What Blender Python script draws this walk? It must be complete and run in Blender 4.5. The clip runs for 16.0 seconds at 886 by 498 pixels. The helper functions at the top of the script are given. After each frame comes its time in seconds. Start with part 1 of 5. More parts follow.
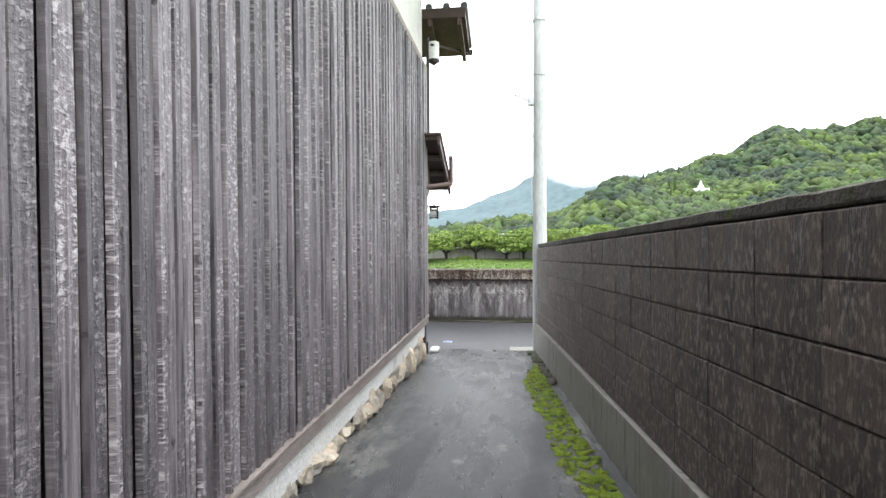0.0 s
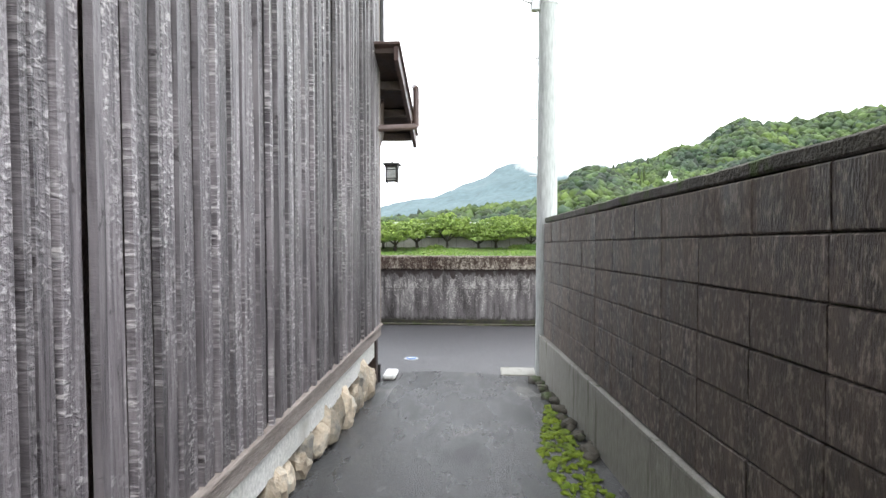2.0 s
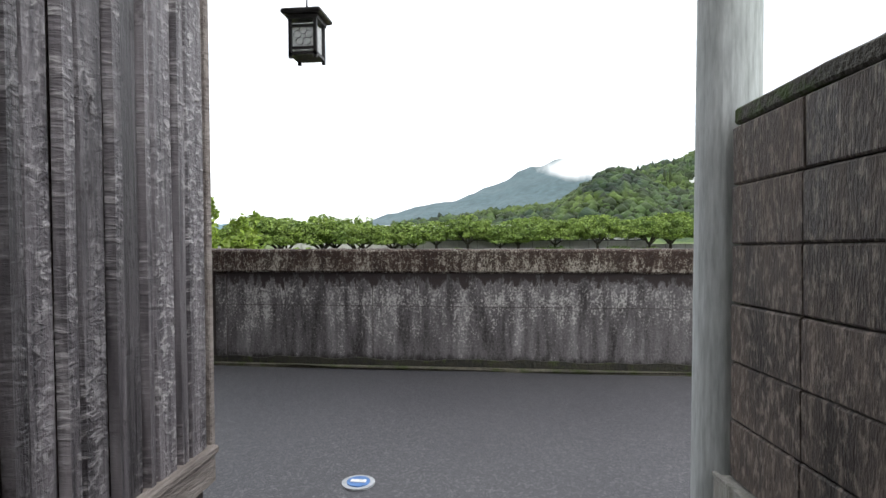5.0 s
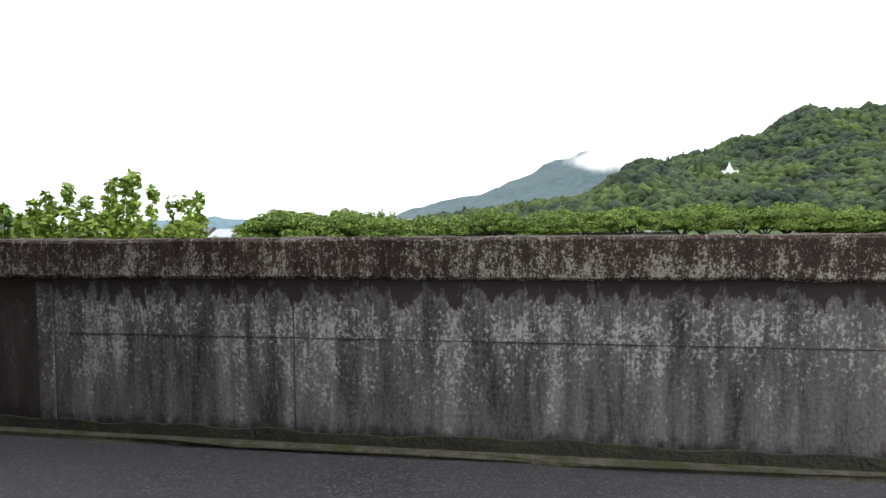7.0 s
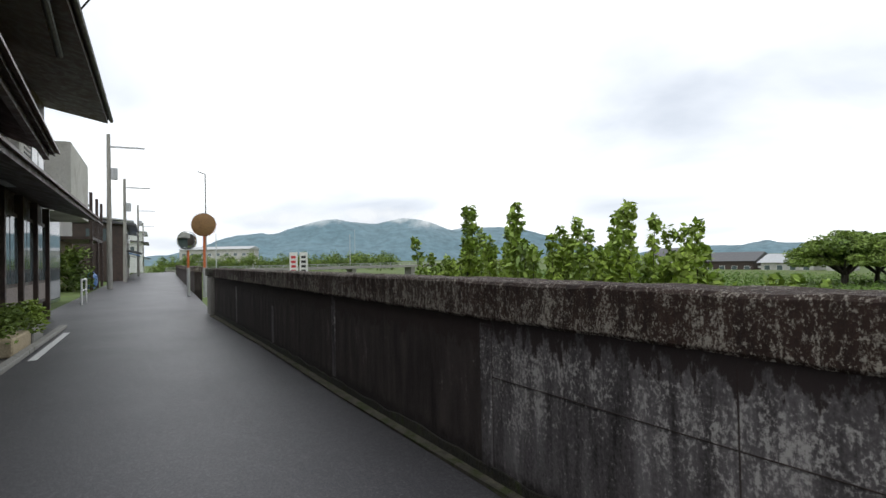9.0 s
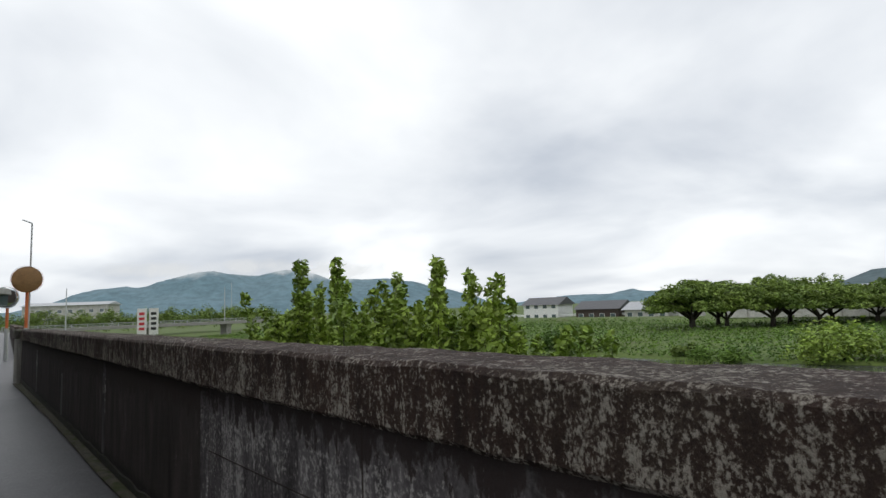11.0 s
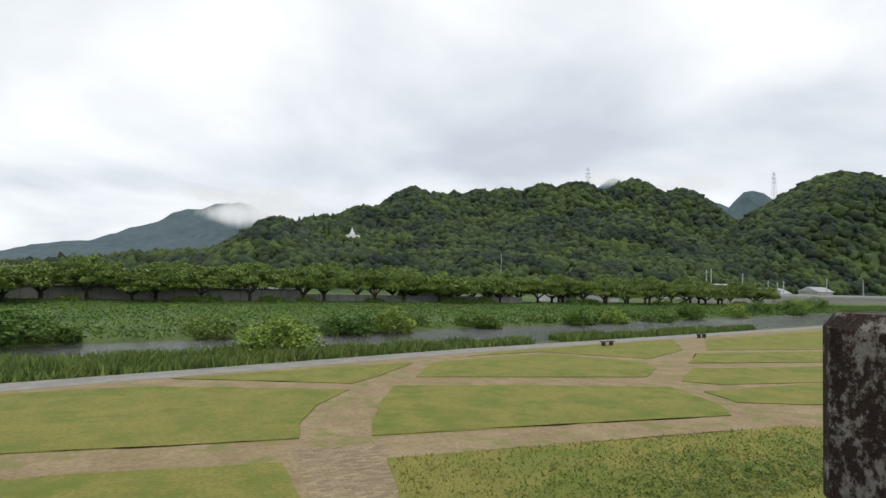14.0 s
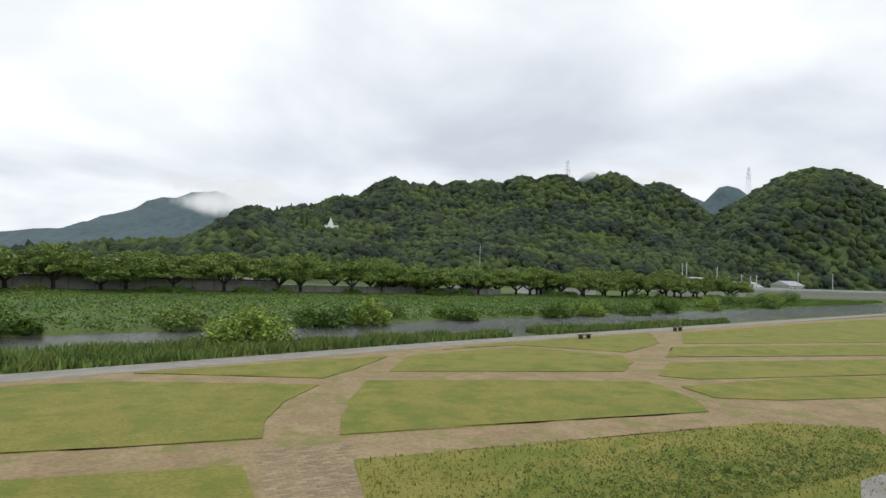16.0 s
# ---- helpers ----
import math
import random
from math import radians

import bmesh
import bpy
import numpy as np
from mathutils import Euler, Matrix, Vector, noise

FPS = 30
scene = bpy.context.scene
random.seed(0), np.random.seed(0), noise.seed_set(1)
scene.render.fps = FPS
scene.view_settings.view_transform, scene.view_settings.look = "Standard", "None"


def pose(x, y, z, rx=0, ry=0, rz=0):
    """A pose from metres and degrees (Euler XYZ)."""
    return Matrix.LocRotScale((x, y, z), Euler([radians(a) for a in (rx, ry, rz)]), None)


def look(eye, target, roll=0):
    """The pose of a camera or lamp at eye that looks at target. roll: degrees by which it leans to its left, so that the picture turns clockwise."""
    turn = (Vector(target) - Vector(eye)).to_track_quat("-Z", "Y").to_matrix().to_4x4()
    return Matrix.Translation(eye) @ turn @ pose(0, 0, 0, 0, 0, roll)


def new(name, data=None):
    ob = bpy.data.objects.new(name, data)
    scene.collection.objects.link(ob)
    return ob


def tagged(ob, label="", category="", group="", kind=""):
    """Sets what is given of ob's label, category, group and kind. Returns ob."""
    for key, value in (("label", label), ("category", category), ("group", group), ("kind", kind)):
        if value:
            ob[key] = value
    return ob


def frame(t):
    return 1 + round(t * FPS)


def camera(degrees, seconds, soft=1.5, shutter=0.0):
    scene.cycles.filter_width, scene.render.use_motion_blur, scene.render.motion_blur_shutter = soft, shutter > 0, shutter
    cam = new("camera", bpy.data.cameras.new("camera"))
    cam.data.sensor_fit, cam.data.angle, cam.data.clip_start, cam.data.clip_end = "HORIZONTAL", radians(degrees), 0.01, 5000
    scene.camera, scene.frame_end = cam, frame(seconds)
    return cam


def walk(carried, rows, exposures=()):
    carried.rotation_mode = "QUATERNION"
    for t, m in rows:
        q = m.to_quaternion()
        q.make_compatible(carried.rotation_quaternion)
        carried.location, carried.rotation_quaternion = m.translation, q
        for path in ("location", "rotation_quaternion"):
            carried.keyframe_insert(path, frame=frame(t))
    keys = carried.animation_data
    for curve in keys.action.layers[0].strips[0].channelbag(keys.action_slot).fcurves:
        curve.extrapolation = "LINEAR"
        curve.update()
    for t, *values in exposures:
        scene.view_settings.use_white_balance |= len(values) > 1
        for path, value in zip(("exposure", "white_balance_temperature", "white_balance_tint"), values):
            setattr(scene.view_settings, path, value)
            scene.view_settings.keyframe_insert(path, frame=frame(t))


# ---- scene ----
LENS = 75.7
PATH = [
    (0, (0.334, -0.466, 1.8), (0.092, 1.519, 1.762), -0.3),
    (0.5, (0.259, 0.272, 1.728), (0.053, 2.261, 1.685), -0.2),
    (1, (0.194, 1.048, 1.69), (-0.002, 3.037, 1.63), -0.1),
    (1.5, (0.131, 1.751, 1.641), (-0.027, 3.744, 1.567), -0.1),
    (2, (0.084, 2.489, 1.6), (-0.057, 4.483, 1.524), 0.0),
    (2.5, (-0.023, 3.167, 1.551), (-0.152, 5.161, 1.467), -0.1),
    (3, (-0.024, 3.877, 1.511), (-0.159, 5.872, 1.438), -0.2),
    (3.5, (-0.035, 4.541, 1.444), (-0.175, 6.535, 1.379), -0.5),
    (3.7, (-0.049, 4.829, 1.428), (-0.196, 6.823, 1.368), -0.4),
    (5.8, (-0.029, 7.487, 1.221), (-0.265, 9.472, 1.154), -0.4),
    (6, (-0.027, 7.739, 1.209), (-0.265, 9.723, 1.135), -0.4),
    (6.5, (-0.068, 8.388, 1.176), (-0.356, 10.364, 1.078), -0.5),
    (7, (-0.028, 8.938, 1.181), (-0.332, 10.913, 1.099), -0.6),
    (7.5, (-0.141, 9.311, 1.154), (-0.703, 11.23, 1.109), -0.6),
    (8, (-0.061, 9.674, 1.18), (-1.283, 11.257, 1.174), -1.6),
    (8.5, (-0.095, 9.856, 1.204), (-1.734, 11.003, 1.213), -1.5),
    (8.7, (-0.111, 9.913, 1.232), (-1.841, 10.917, 1.25), -1.3),
    (10.8, (0.154, 10.741, 1.281), (-1.514, 11.828, 1.467), -2.1),
    (11, (0.352, 10.77, 1.277), (-1.142, 12.084, 1.48), -2.1),
    (11.5, (0.82, 10.858, 1.225), (0.045, 12.689, 1.444), -1.4),
    (12, (1.211, 10.941, 1.232), (1.098, 12.928, 1.437), -0.5),
    (12.5, (1.48, 11.063, 1.19), (1.86, 13.017, 1.387), -0.1),
    (13, (1.838, 11.209, 1.206), (2.513, 13.082, 1.391), 0.5),
    (13.5, (2.162, 11.289, 1.194), (3.054, 13.07, 1.378), 0.9),
    (14, (2.416, 11.484, 1.190), (3.314, 13.266, 1.314), 1.4),
    (14.5, (2.583, 11.631, 1.213), (3.48, 13.416, 1.314), 1.4),
    (15, (2.728, 11.823, 1.204), (3.613, 13.614, 1.295), 1.6),
    (15.5, (2.85, 11.993, 1.208), (3.749, 13.778, 1.297), 1.9),
    (16, (2.986, 12.141, 1.238), (3.949, 13.891, 1.334), 1.8),
]
cam = camera(LENS, 16.0)
walk(cam, [(t, look(eye, target, roll)) for t, eye, target, roll in PATH],
     [(0.0, 1.5), (3.5, 1.45), (5.6, 0.4), (7.5, 0.5), (8.0, 0.4), (8.5, 0.07), (10.8, -0.5), (11.5, -0.65), (12.4, -0.5), (13.0, -0.4), (14.0, -0.48), (16.0, -0.45)])

# ---- world and sun ----
world = bpy.data.worlds.new("overcast_sky")
scene.world = world
world.use_nodes = True
wn, wl = world.node_tree.nodes, world.node_tree.links
wn.clear()
w_out, w_bg, w_sky = wn.new("ShaderNodeOutputWorld"), wn.new("ShaderNodeBackground"), wn.new("ShaderNodeTexSky")
w_sky.sky_type, w_sky.sun_disc = "NISHITA", False
w_sky.sun_elevation, w_sky.sun_rotation = radians(50), radians(200)
w_tc, w_sep, w_comb = wn.new("ShaderNodeTexCoord"), wn.new("ShaderNodeSeparateXYZ"), wn.new("ShaderNodeCombineXYZ")
wl.new(w_tc.outputs["Generated"], w_sep.inputs[0])
w_add = wn.new("ShaderNodeMath"); w_add.operation = "ADD"; w_add.inputs[1].default_value = 0.22
w_abs = wn.new("ShaderNodeMath"); w_abs.operation = "ABSOLUTE"
wl.new(w_sep.outputs[2], w_abs.inputs[0]); wl.new(w_abs.outputs[0], w_add.inputs[0])
for axis in (0, 1):
    div = wn.new("ShaderNodeMath"); div.operation = "DIVIDE"
    wl.new(w_sep.outputs[axis], div.inputs[0]); wl.new(w_add.outputs[0], div.inputs[1]); wl.new(div.outputs[0], w_comb.inputs[axis])
w_noise = wn.new("ShaderNodeTexNoise")
w_noise.inputs["Scale"].default_value, w_noise.inputs["Detail"].default_value = 0.85, 7
w_noise.inputs["Roughness"].default_value, w_noise.inputs["Distortion"].default_value = 0.48, 0.3
wl.new(w_comb.outputs[0], w_noise.inputs["Vector"])
w_ramp = wn.new("ShaderNodeValToRGB")
w_ramp.color_ramp.elements[0].position, w_ramp.color_ramp.elements[0].color = 0.33, (0.90, 0.97, 1.08, 1)
w_ramp.color_ramp.elements[1].position, w_ramp.color_ramp.elements[1].color = 0.62, (1.6, 1.64, 1.67, 1)
wl.new(w_noise.outputs[0], w_ramp.inputs[0])
w_scale = wn.new("ShaderNodeVectorMath"); w_scale.operation = "SCALE"; w_scale.inputs["Scale"].default_value = 0.1
wl.new(w_sky.outputs[0], w_scale.inputs[0])
w_mix = wn.new("ShaderNodeMix"); w_mix.data_type = "RGBA"; w_mix.inputs[0].default_value = 0.92
wl.new(w_scale.outputs[0], w_mix.inputs[6]); wl.new(w_ramp.outputs[0], w_mix.inputs[7])
wl.new(w_mix.outputs[2], w_bg.inputs[0]); w_bg.inputs[1].default_value = 1.0
wl.new(w_bg.outputs[0], w_out.inputs[0])
sun_data = bpy.data.lights.new("sun", "SUN")
sun_data.energy, sun_data.angle, sun_data.color = 0.7, radians(25), (1, 0.97, 0.93)
new("sun", sun_data).matrix_world = look((10, -30, 60), (0, 0, 0))


# ---- materials ----
def mat(name, c1, c2, scale=3.0, rough=(0.8, 0.95), bump=0.3, stretch=(1, 1, 1), fine=40.0, c3=None, cut=(0.52, 0.62), scale3=1.2,
        stretch3=(1, 1, 1), vary=0.0, island=0.0, dist=0.02, metal=0.0, spec=0.5, local=False):
    """Two colours mixed by noise, a third one in patches, fine grain and relief."""
    m = bpy.data.materials.new(name)
    m.use_nodes = True
    n, l = m.node_tree.nodes, m.node_tree.links
    b = n["Principled BSDF"]
    if local:
        src = n.new("ShaderNodeTexCoord").outputs["Object"]
    else:
        src = n.new("ShaderNodeNewGeometry").outputs["Position"]

    def tex(sc, st, detail=6.0, ro=0.6):
        mp = n.new("ShaderNodeMapping"); mp.inputs["Scale"].default_value = st
        l.new(src, mp.inputs[0])
        t = n.new("ShaderNodeTexNoise")
        t.inputs["Scale"].default_value, t.inputs["Detail"].default_value, t.inputs["Roughness"].default_value = sc, detail, ro
        l.new(mp.outputs[0], t.inputs["Vector"])
        return t.outputs[0]

    def remap(v, a, z, lo=0.0, hi=1.0):
        r = n.new("ShaderNodeMapRange")
        r.inputs[1].default_value, r.inputs[2].default_value, r.inputs[3].default_value, r.inputs[4].default_value = a, z, lo, hi
        l.new(v, r.inputs[0])
        return r.outputs[0]

    def mix(f, a, z, mode="MIX"):
        x = n.new("ShaderNodeMix"); x.data_type, x.blend_type = "RGBA", mode
        if isinstance(f, float):
            x.inputs[0].default_value = f
        else:
            l.new(f, x.inputs[0])
        for k, c in ((6, a), (7, z)):
            if isinstance(c, tuple):
                x.inputs[k].default_value = (*c, 1)
            else:
                l.new(c, x.inputs[k])
        return x.outputs[2]

    big, small = tex(scale, stretch), tex(fine, stretch, 3.0)
    col = mix(remap(big, 0.35, 0.65), tuple(c1), tuple(c2))
    g = remap(small, 0.25, 0.75, 0.72, 1.25)
    cg = n.new("ShaderNodeCombineXYZ")
    for k in range(3):
        l.new(g, cg.inputs[k])
    col = mix(1.0, col, cg.outputs[0], "MULTIPLY")
    if c3 is not None:
        col = mix(remap(tex(scale3, stretch3, 8.0, 0.65), cut[0], cut[1]), col, tuple(c3))
    if vary or island:
        rnd = n.new("ShaderNodeObjectInfo").outputs["Random"] if vary else n.new("ShaderNodeNewGeometry").outputs["Random Per Island"]
        amt = vary or island
        hv = remap(rnd, 0, 1, 1 - amt, 1 + amt)
        ch = n.new("ShaderNodeCombineXYZ")
        for k in range(3):
            l.new(hv, ch.inputs[k])
        col = mix(1.0, col, ch.outputs[0], "MULTIPLY")
    l.new(col, b.inputs["Base Color"])
    l.new(remap(big, 0.4, 0.62, rough[0], rough[1]), b.inputs["Roughness"])
    b.inputs["Metallic"].default_value = metal
    b.inputs["Specular IOR Level"].default_value = spec
    if bump:
        sm = n.new("ShaderNodeMath"); sm.operation = "ADD"
        l.new(big, sm.inputs[0]); l.new(small, sm.inputs[1])
        bp = n.new("ShaderNodeBump"); bp.inputs["Strength"].default_value, bp.inputs["Distance"].default_value = bump, dist
        l.new(sm.outputs[0], bp.inputs["Height"]); l.new(bp.outputs[0], b.inputs["Normal"])
    return m




def plank_wood():
    """Rough-sawn charred boards, weathered silver on the ridges, with saw ripples across them."""
    m = bpy.data.materials.new("weathered_wood")
    m.use_nodes = True
    n, l = m.node_tree.nodes, m.node_tree.links
    b = n["Principled BSDF"]
    src = n.new("ShaderNodeNewGeometry").outputs["Position"]
    rnd = n.new("ShaderNodeObjectInfo").outputs["Random"]

    def tex(st, detail=5.0, ro=0.6, dist=0.0):
        mp = n.new("ShaderNodeMapping"); mp.inputs["Scale"].default_value = st
        l.new(src, mp.inputs[0])
        sh = n.new("ShaderNodeVectorMath"); sh.operation = "ADD"
        cb = n.new("ShaderNodeCombineXYZ"); ml = n.new("ShaderNodeMath"); ml.operation = "MULTIPLY"; ml.inputs[1].default_value = 37.0
        l.new(rnd, ml.inputs[0]); l.new(ml.outputs[0], cb.inputs[0]); l.new(ml.outputs[0], cb.inputs[2])
        l.new(mp.outputs[0], sh.inputs[0]); l.new(cb.outputs[0], sh.inputs[1])
        t = n.new("ShaderNodeTexNoise")
        t.inputs["Scale"].default_value, t.inputs["Detail"].default_value, t.inputs["Roughness"].default_value, t.inputs["Distortion"].default_value = 1.0, detail, ro, dist
        l.new(sh.outputs[0], t.inputs["Vector"])
        return t.outputs[0]

    def ramp(v, a, z, lo=0.0, hi=1.0):
        r = n.new("ShaderNodeMapRange")
        for k, q in enumerate((a, z, lo, hi)):
            r.inputs[k + 1].default_value = q
        l.new(v, r.inputs[0])
        return r.outputs[0]

    def mix(f, a, c, mode="MIX"):
        x = n.new("ShaderNodeMix"); x.data_type, x.blend_type = "RGBA", mode
        if isinstance(f, float):
            x.inputs[0].default_value = f
        else:
            l.new(f, x.inputs[0])
        for k, q in ((6, a), (7, c)):
            if isinstance(q, tuple):
                x.inputs[k].default_value = (*q, 1)
            else:
                l.new(q, x.inputs[k])
        return x.outputs[2]

    def calc(op, a, c):
        x = n.new("ShaderNodeMath"); x.operation = op
        for k, v in enumerate((a, c)):
            if isinstance(v, (int, float)):
                x.inputs[k].default_value = v
            else:
                l.new(v, x.inputs[k])
        return x.outputs[0]

    grain, ripple, worn, knots = tex((1, 60, 2.2), 4.0), tex((1, 38, 62), 3.0, 0.6, 0.6), tex((1, 7, 0.9), 6.0, 0.65), tex((1, 22, 9), 6.0, 0.7)
    rough_cut = ramp(worn, 0.42, 0.56)
    col = mix(ramp(grain, 0.3, 0.7), (0.045, 0.038, 0.043), (0.225, 0.20, 0.208))
    col = mix(calc("MULTIPLY", rough_cut, ramp(calc("ADD", ripple, calc("MULTIPLY", knots, 0.7)), 0.86, 1.0)), col, (0.40, 0.37, 0.37))
    col = mix(ramp(knots, 0.60, 0.68), col, (0.030, 0.022, 0.024))
    tone = ramp(rnd, 0, 1, 0.6, 1.4)
    cb = n.new("ShaderNodeCombineXYZ")
    for k in range(3):
        l.new(tone, cb.inputs[k])
    col = mix(1.0, col, cb.outputs[0], "MULTIPLY")
    l.new(col, b.inputs["Base Color"])
    l.new(ramp(calc("ADD", grain, knots), 0.7, 1.3, 0.30, 0.62), b.inputs["Roughness"])
    b.inputs["Specular IOR Level"].default_value = 0.6
    bp = n.new("ShaderNodeBump"); bp.inputs["Strength"].default_value, bp.inputs["Distance"].default_value = 0.9, 0.012
    l.new(calc("ADD", calc("ADD", calc("MULTIPLY", grain, 0.7), calc("MULTIPLY", knots, 0.9)), calc("MULTIPLY", ripple, calc("ADD", rough_cut, 0.25))), bp.inputs["Height"])
    l.new(bp.outputs[0], b.inputs["Normal"])
    return m


M_PLANK = plank_wood()
M_TIMBER = mat("dark_timber", (0.035, 0.022, 0.018), (0.075, 0.048, 0.038), 6, (0.4, 0.7), 0.5, (1, 1, 1), 40)
M_SILL = mat("grey_timber_sill", (0.22, 0.18, 0.16), (0.36, 0.31, 0.28), 5, (0.6, 0.9), 0.6, (4, 0.6, 4), 30)
M_PLASTER = mat("white_plaster", (0.62, 0.61, 0.57), (0.76, 0.75, 0.72), 2, (0.8, 0.95), 0.25, c3=(0.42, 0.40, 0.35), cut=(0.58, 0.75), scale3=2.5)
M_STONE = mat("foundation_stone", (0.42, 0.34, 0.25), (0.55, 0.49, 0.40), 6, (0.7, 0.9), 0.8, fine=30, c3=(0.25, 0.24, 0.22), cut=(0.52, 0.64), scale3=3, vary=0.35, local=False)
M_BLOCK = mat("ribbed_concrete_block", (0.040, 0.030, 0.026), (0.165, 0.128, 0.108), 4, (0.5, 0.85), 0.8, (1.8, 1.8, 0.4), 75, (0.26, 0.212, 0.18), (0.50, 0.62), 24, (1.9, 1.9, 0.8), vary=0.14, dist=0.014)
M_CAP = mat("mossy_cap_concrete", (0.06, 0.055, 0.045), (0.14, 0.13, 0.11), 7, (0.8, 0.95), 0.9, fine=50, c3=(0.06, 0.09, 0.025), cut=(0.54, 0.64), scale3=5)
M_FOOTING = mat("streaked_footing_concrete", (0.27, 0.26, 0.23), (0.38, 0.37, 0.34), 3, (0.6, 0.9), 0.4, (3, 3, 0.4), 40, (0.12, 0.12, 0.09), (0.54, 0.7), 3, (3, 3, 0.3))
M_WET = mat("wet_alley_asphalt", (0.013, 0.014, 0.017), (0.042, 0.042, 0.044), 1.3, (0.10, 0.5), 0.8, (1.9, 0.6, 1), 70, (0.11, 0.108, 0.10), (0.57, 0.61), 0.9, (1.6, 0.8, 1), dist=0.010, spec=0.5)
M_ROAD = mat("damp_road_asphalt", (0.050, 0.048, 0.054), (0.062, 0.060, 0.066), 0.5, (0.40, 0.46), 0.7, fine=130, c3=(0.17, 0.165, 0.17), cut=(0.54, 0.62), scale3=70, dist=0.006)
M_POLE = mat("pale_pole_concrete", (0.42, 0.44, 0.44), (0.53, 0.55, 0.55), 3, (0.6, 0.85), 0.2, (2, 2, 0.25), 30)
M_MOSS = mat("bright_moss", (0.10, 0.16, 0.012), (0.20, 0.27, 0.02), 9, (0.9, 1), 0.9, fine=60, c3=(0.05, 0.06, 0.02), cut=(0.55, 0.65), scale3=8)

def weathered(name, dark, mid, pale, dark_top_z, dark_top_amp, foot_z, pale_cut, pale_z, speck=55.0, bump=0.5, streak=(8, 8, 1.1), tint=None, broad=0.2, blot=(9.0, (1.6, 1.6, 0.8))):
    """Old concrete: vertical streaks, a ragged darker top, pale crust in patches and a darker foot; heights are the
    wall's own.
    """
    m = bpy.data.materials.new(name)
    m.use_nodes = True
    n, l = m.node_tree.nodes, m.node_tree.links
    b = n["Principled BSDF"]
    src = n.new("ShaderNodeTexCoord").outputs["Object"]
    sep = n.new("ShaderNodeSeparateXYZ"); l.new(src, sep.inputs[0])

    def tex(scale, st, detail=7.0, ro=0.62):
        mp = n.new("ShaderNodeMapping"); mp.inputs["Scale"].default_value = st
        l.new(src, mp.inputs[0])
        t = n.new("ShaderNodeTexNoise")
        t.inputs["Scale"].default_value, t.inputs["Detail"].default_value, t.inputs["Roughness"].default_value = scale, detail, ro
        l.new(mp.outputs[0], t.inputs["Vector"])
        return t.outputs[0]

    def calc(op, a, c):
        x = n.new("ShaderNodeMath"); x.operation = op
        for k, v in enumerate((a, c)):
            if isinstance(v, (int, float)):
                x.inputs[k].default_value = v
            else:
                l.new(v, x.inputs[k])
        return x.outputs[0]

    def ramp(v, a, z, lo=0.0, hi=1.0):
        r = n.new("ShaderNodeMapRange")
        for k, q in enumerate((a, z, lo, hi)):
            r.inputs[k + 1].default_value = q
        l.new(v, r.inputs[0])
        return r.outputs[0]

    def mix(f, a, c):
        x = n.new("ShaderNodeMix"); x.data_type = "RGBA"
        l.new(f, x.inputs[0])
        for k, q in ((6, a), (7, c)):
            if isinstance(q, tuple):
                x.inputs[k].default_value = (*q, 1)
            else:
                l.new(q, x.inputs[k])
        return x.outputs[2]

    streaks, patches, fine, ragged = tex(1.0, streak), tex(1.3, (1, 1, 1.2)), tex(speck, (1, 1, 0.8), 6.0, 0.72), tex(blot[0], blot[1], 8.0, 0.7)
    col = mix(ramp(calc("ADD", streaks, calc("MULTIPLY", fine, 0.6)), 0.6, 1.0), dark, mid)
    if tint:
        col = mix(ramp(patches, 0.45, 0.62), col, mix(ramp(fine, 0.35, 0.65), dark, tint))
    # pale crust: streaks, patches and speckle, thickest at one height
    height = calc("ABSOLUTE", calc("SUBTRACT", sep.outputs[2], pale_z), 0.0)
    crust = calc("ADD", calc("ADD", calc("MULTIPLY", streaks, 0.35), calc("MULTIPLY", patches, broad)), calc("MULTIPLY", fine, 0.7))
    crust = calc("SUBTRACT", calc("ADD", crust, calc("MULTIPLY", ragged, 0.55)), calc("MULTIPLY", height, 0.22))
    col = mix(ramp(crust, pale_cut, pale_cut + 0.09), col, pale)
    # turns dark above a set height, along a ragged edge
    dark_top = calc("ADD", calc("ADD", sep.outputs[2], calc("MULTIPLY", calc("SUBTRACT", ragged, 0.5), dark_top_amp)), calc("MULTIPLY", calc("SUBTRACT", streaks, 0.5), dark_top_amp * 0.8))
    col = mix(ramp(dark_top, dark_top_z - 0.02, dark_top_z + 0.02), col, mix(fine, dark, (dark[0] * 2.2, dark[1] * 1.9, dark[2] * 1.8)))
    foot = calc("SUBTRACT", foot_z, calc("ADD", sep.outputs[2], calc("MULTIPLY", calc("SUBTRACT", ragged, 0.5), 0.3)))
    col = mix(ramp(foot, -0.04, 0.04), col, dark)
    l.new(col, b.inputs["Base Color"])
    l.new(ramp(fine, 0.3, 0.7, 0.75, 0.97), b.inputs["Roughness"])
    b.inputs["Specular IOR Level"].default_value = 0.35
    bp = n.new("ShaderNodeBump"); bp.inputs["Strength"].default_value, bp.inputs["Distance"].default_value = bump, 0.012
    l.new(calc("ADD", fine, ragged), bp.inputs["Height"]); l.new(bp.outputs[0], b.inputs["Normal"])
    return m


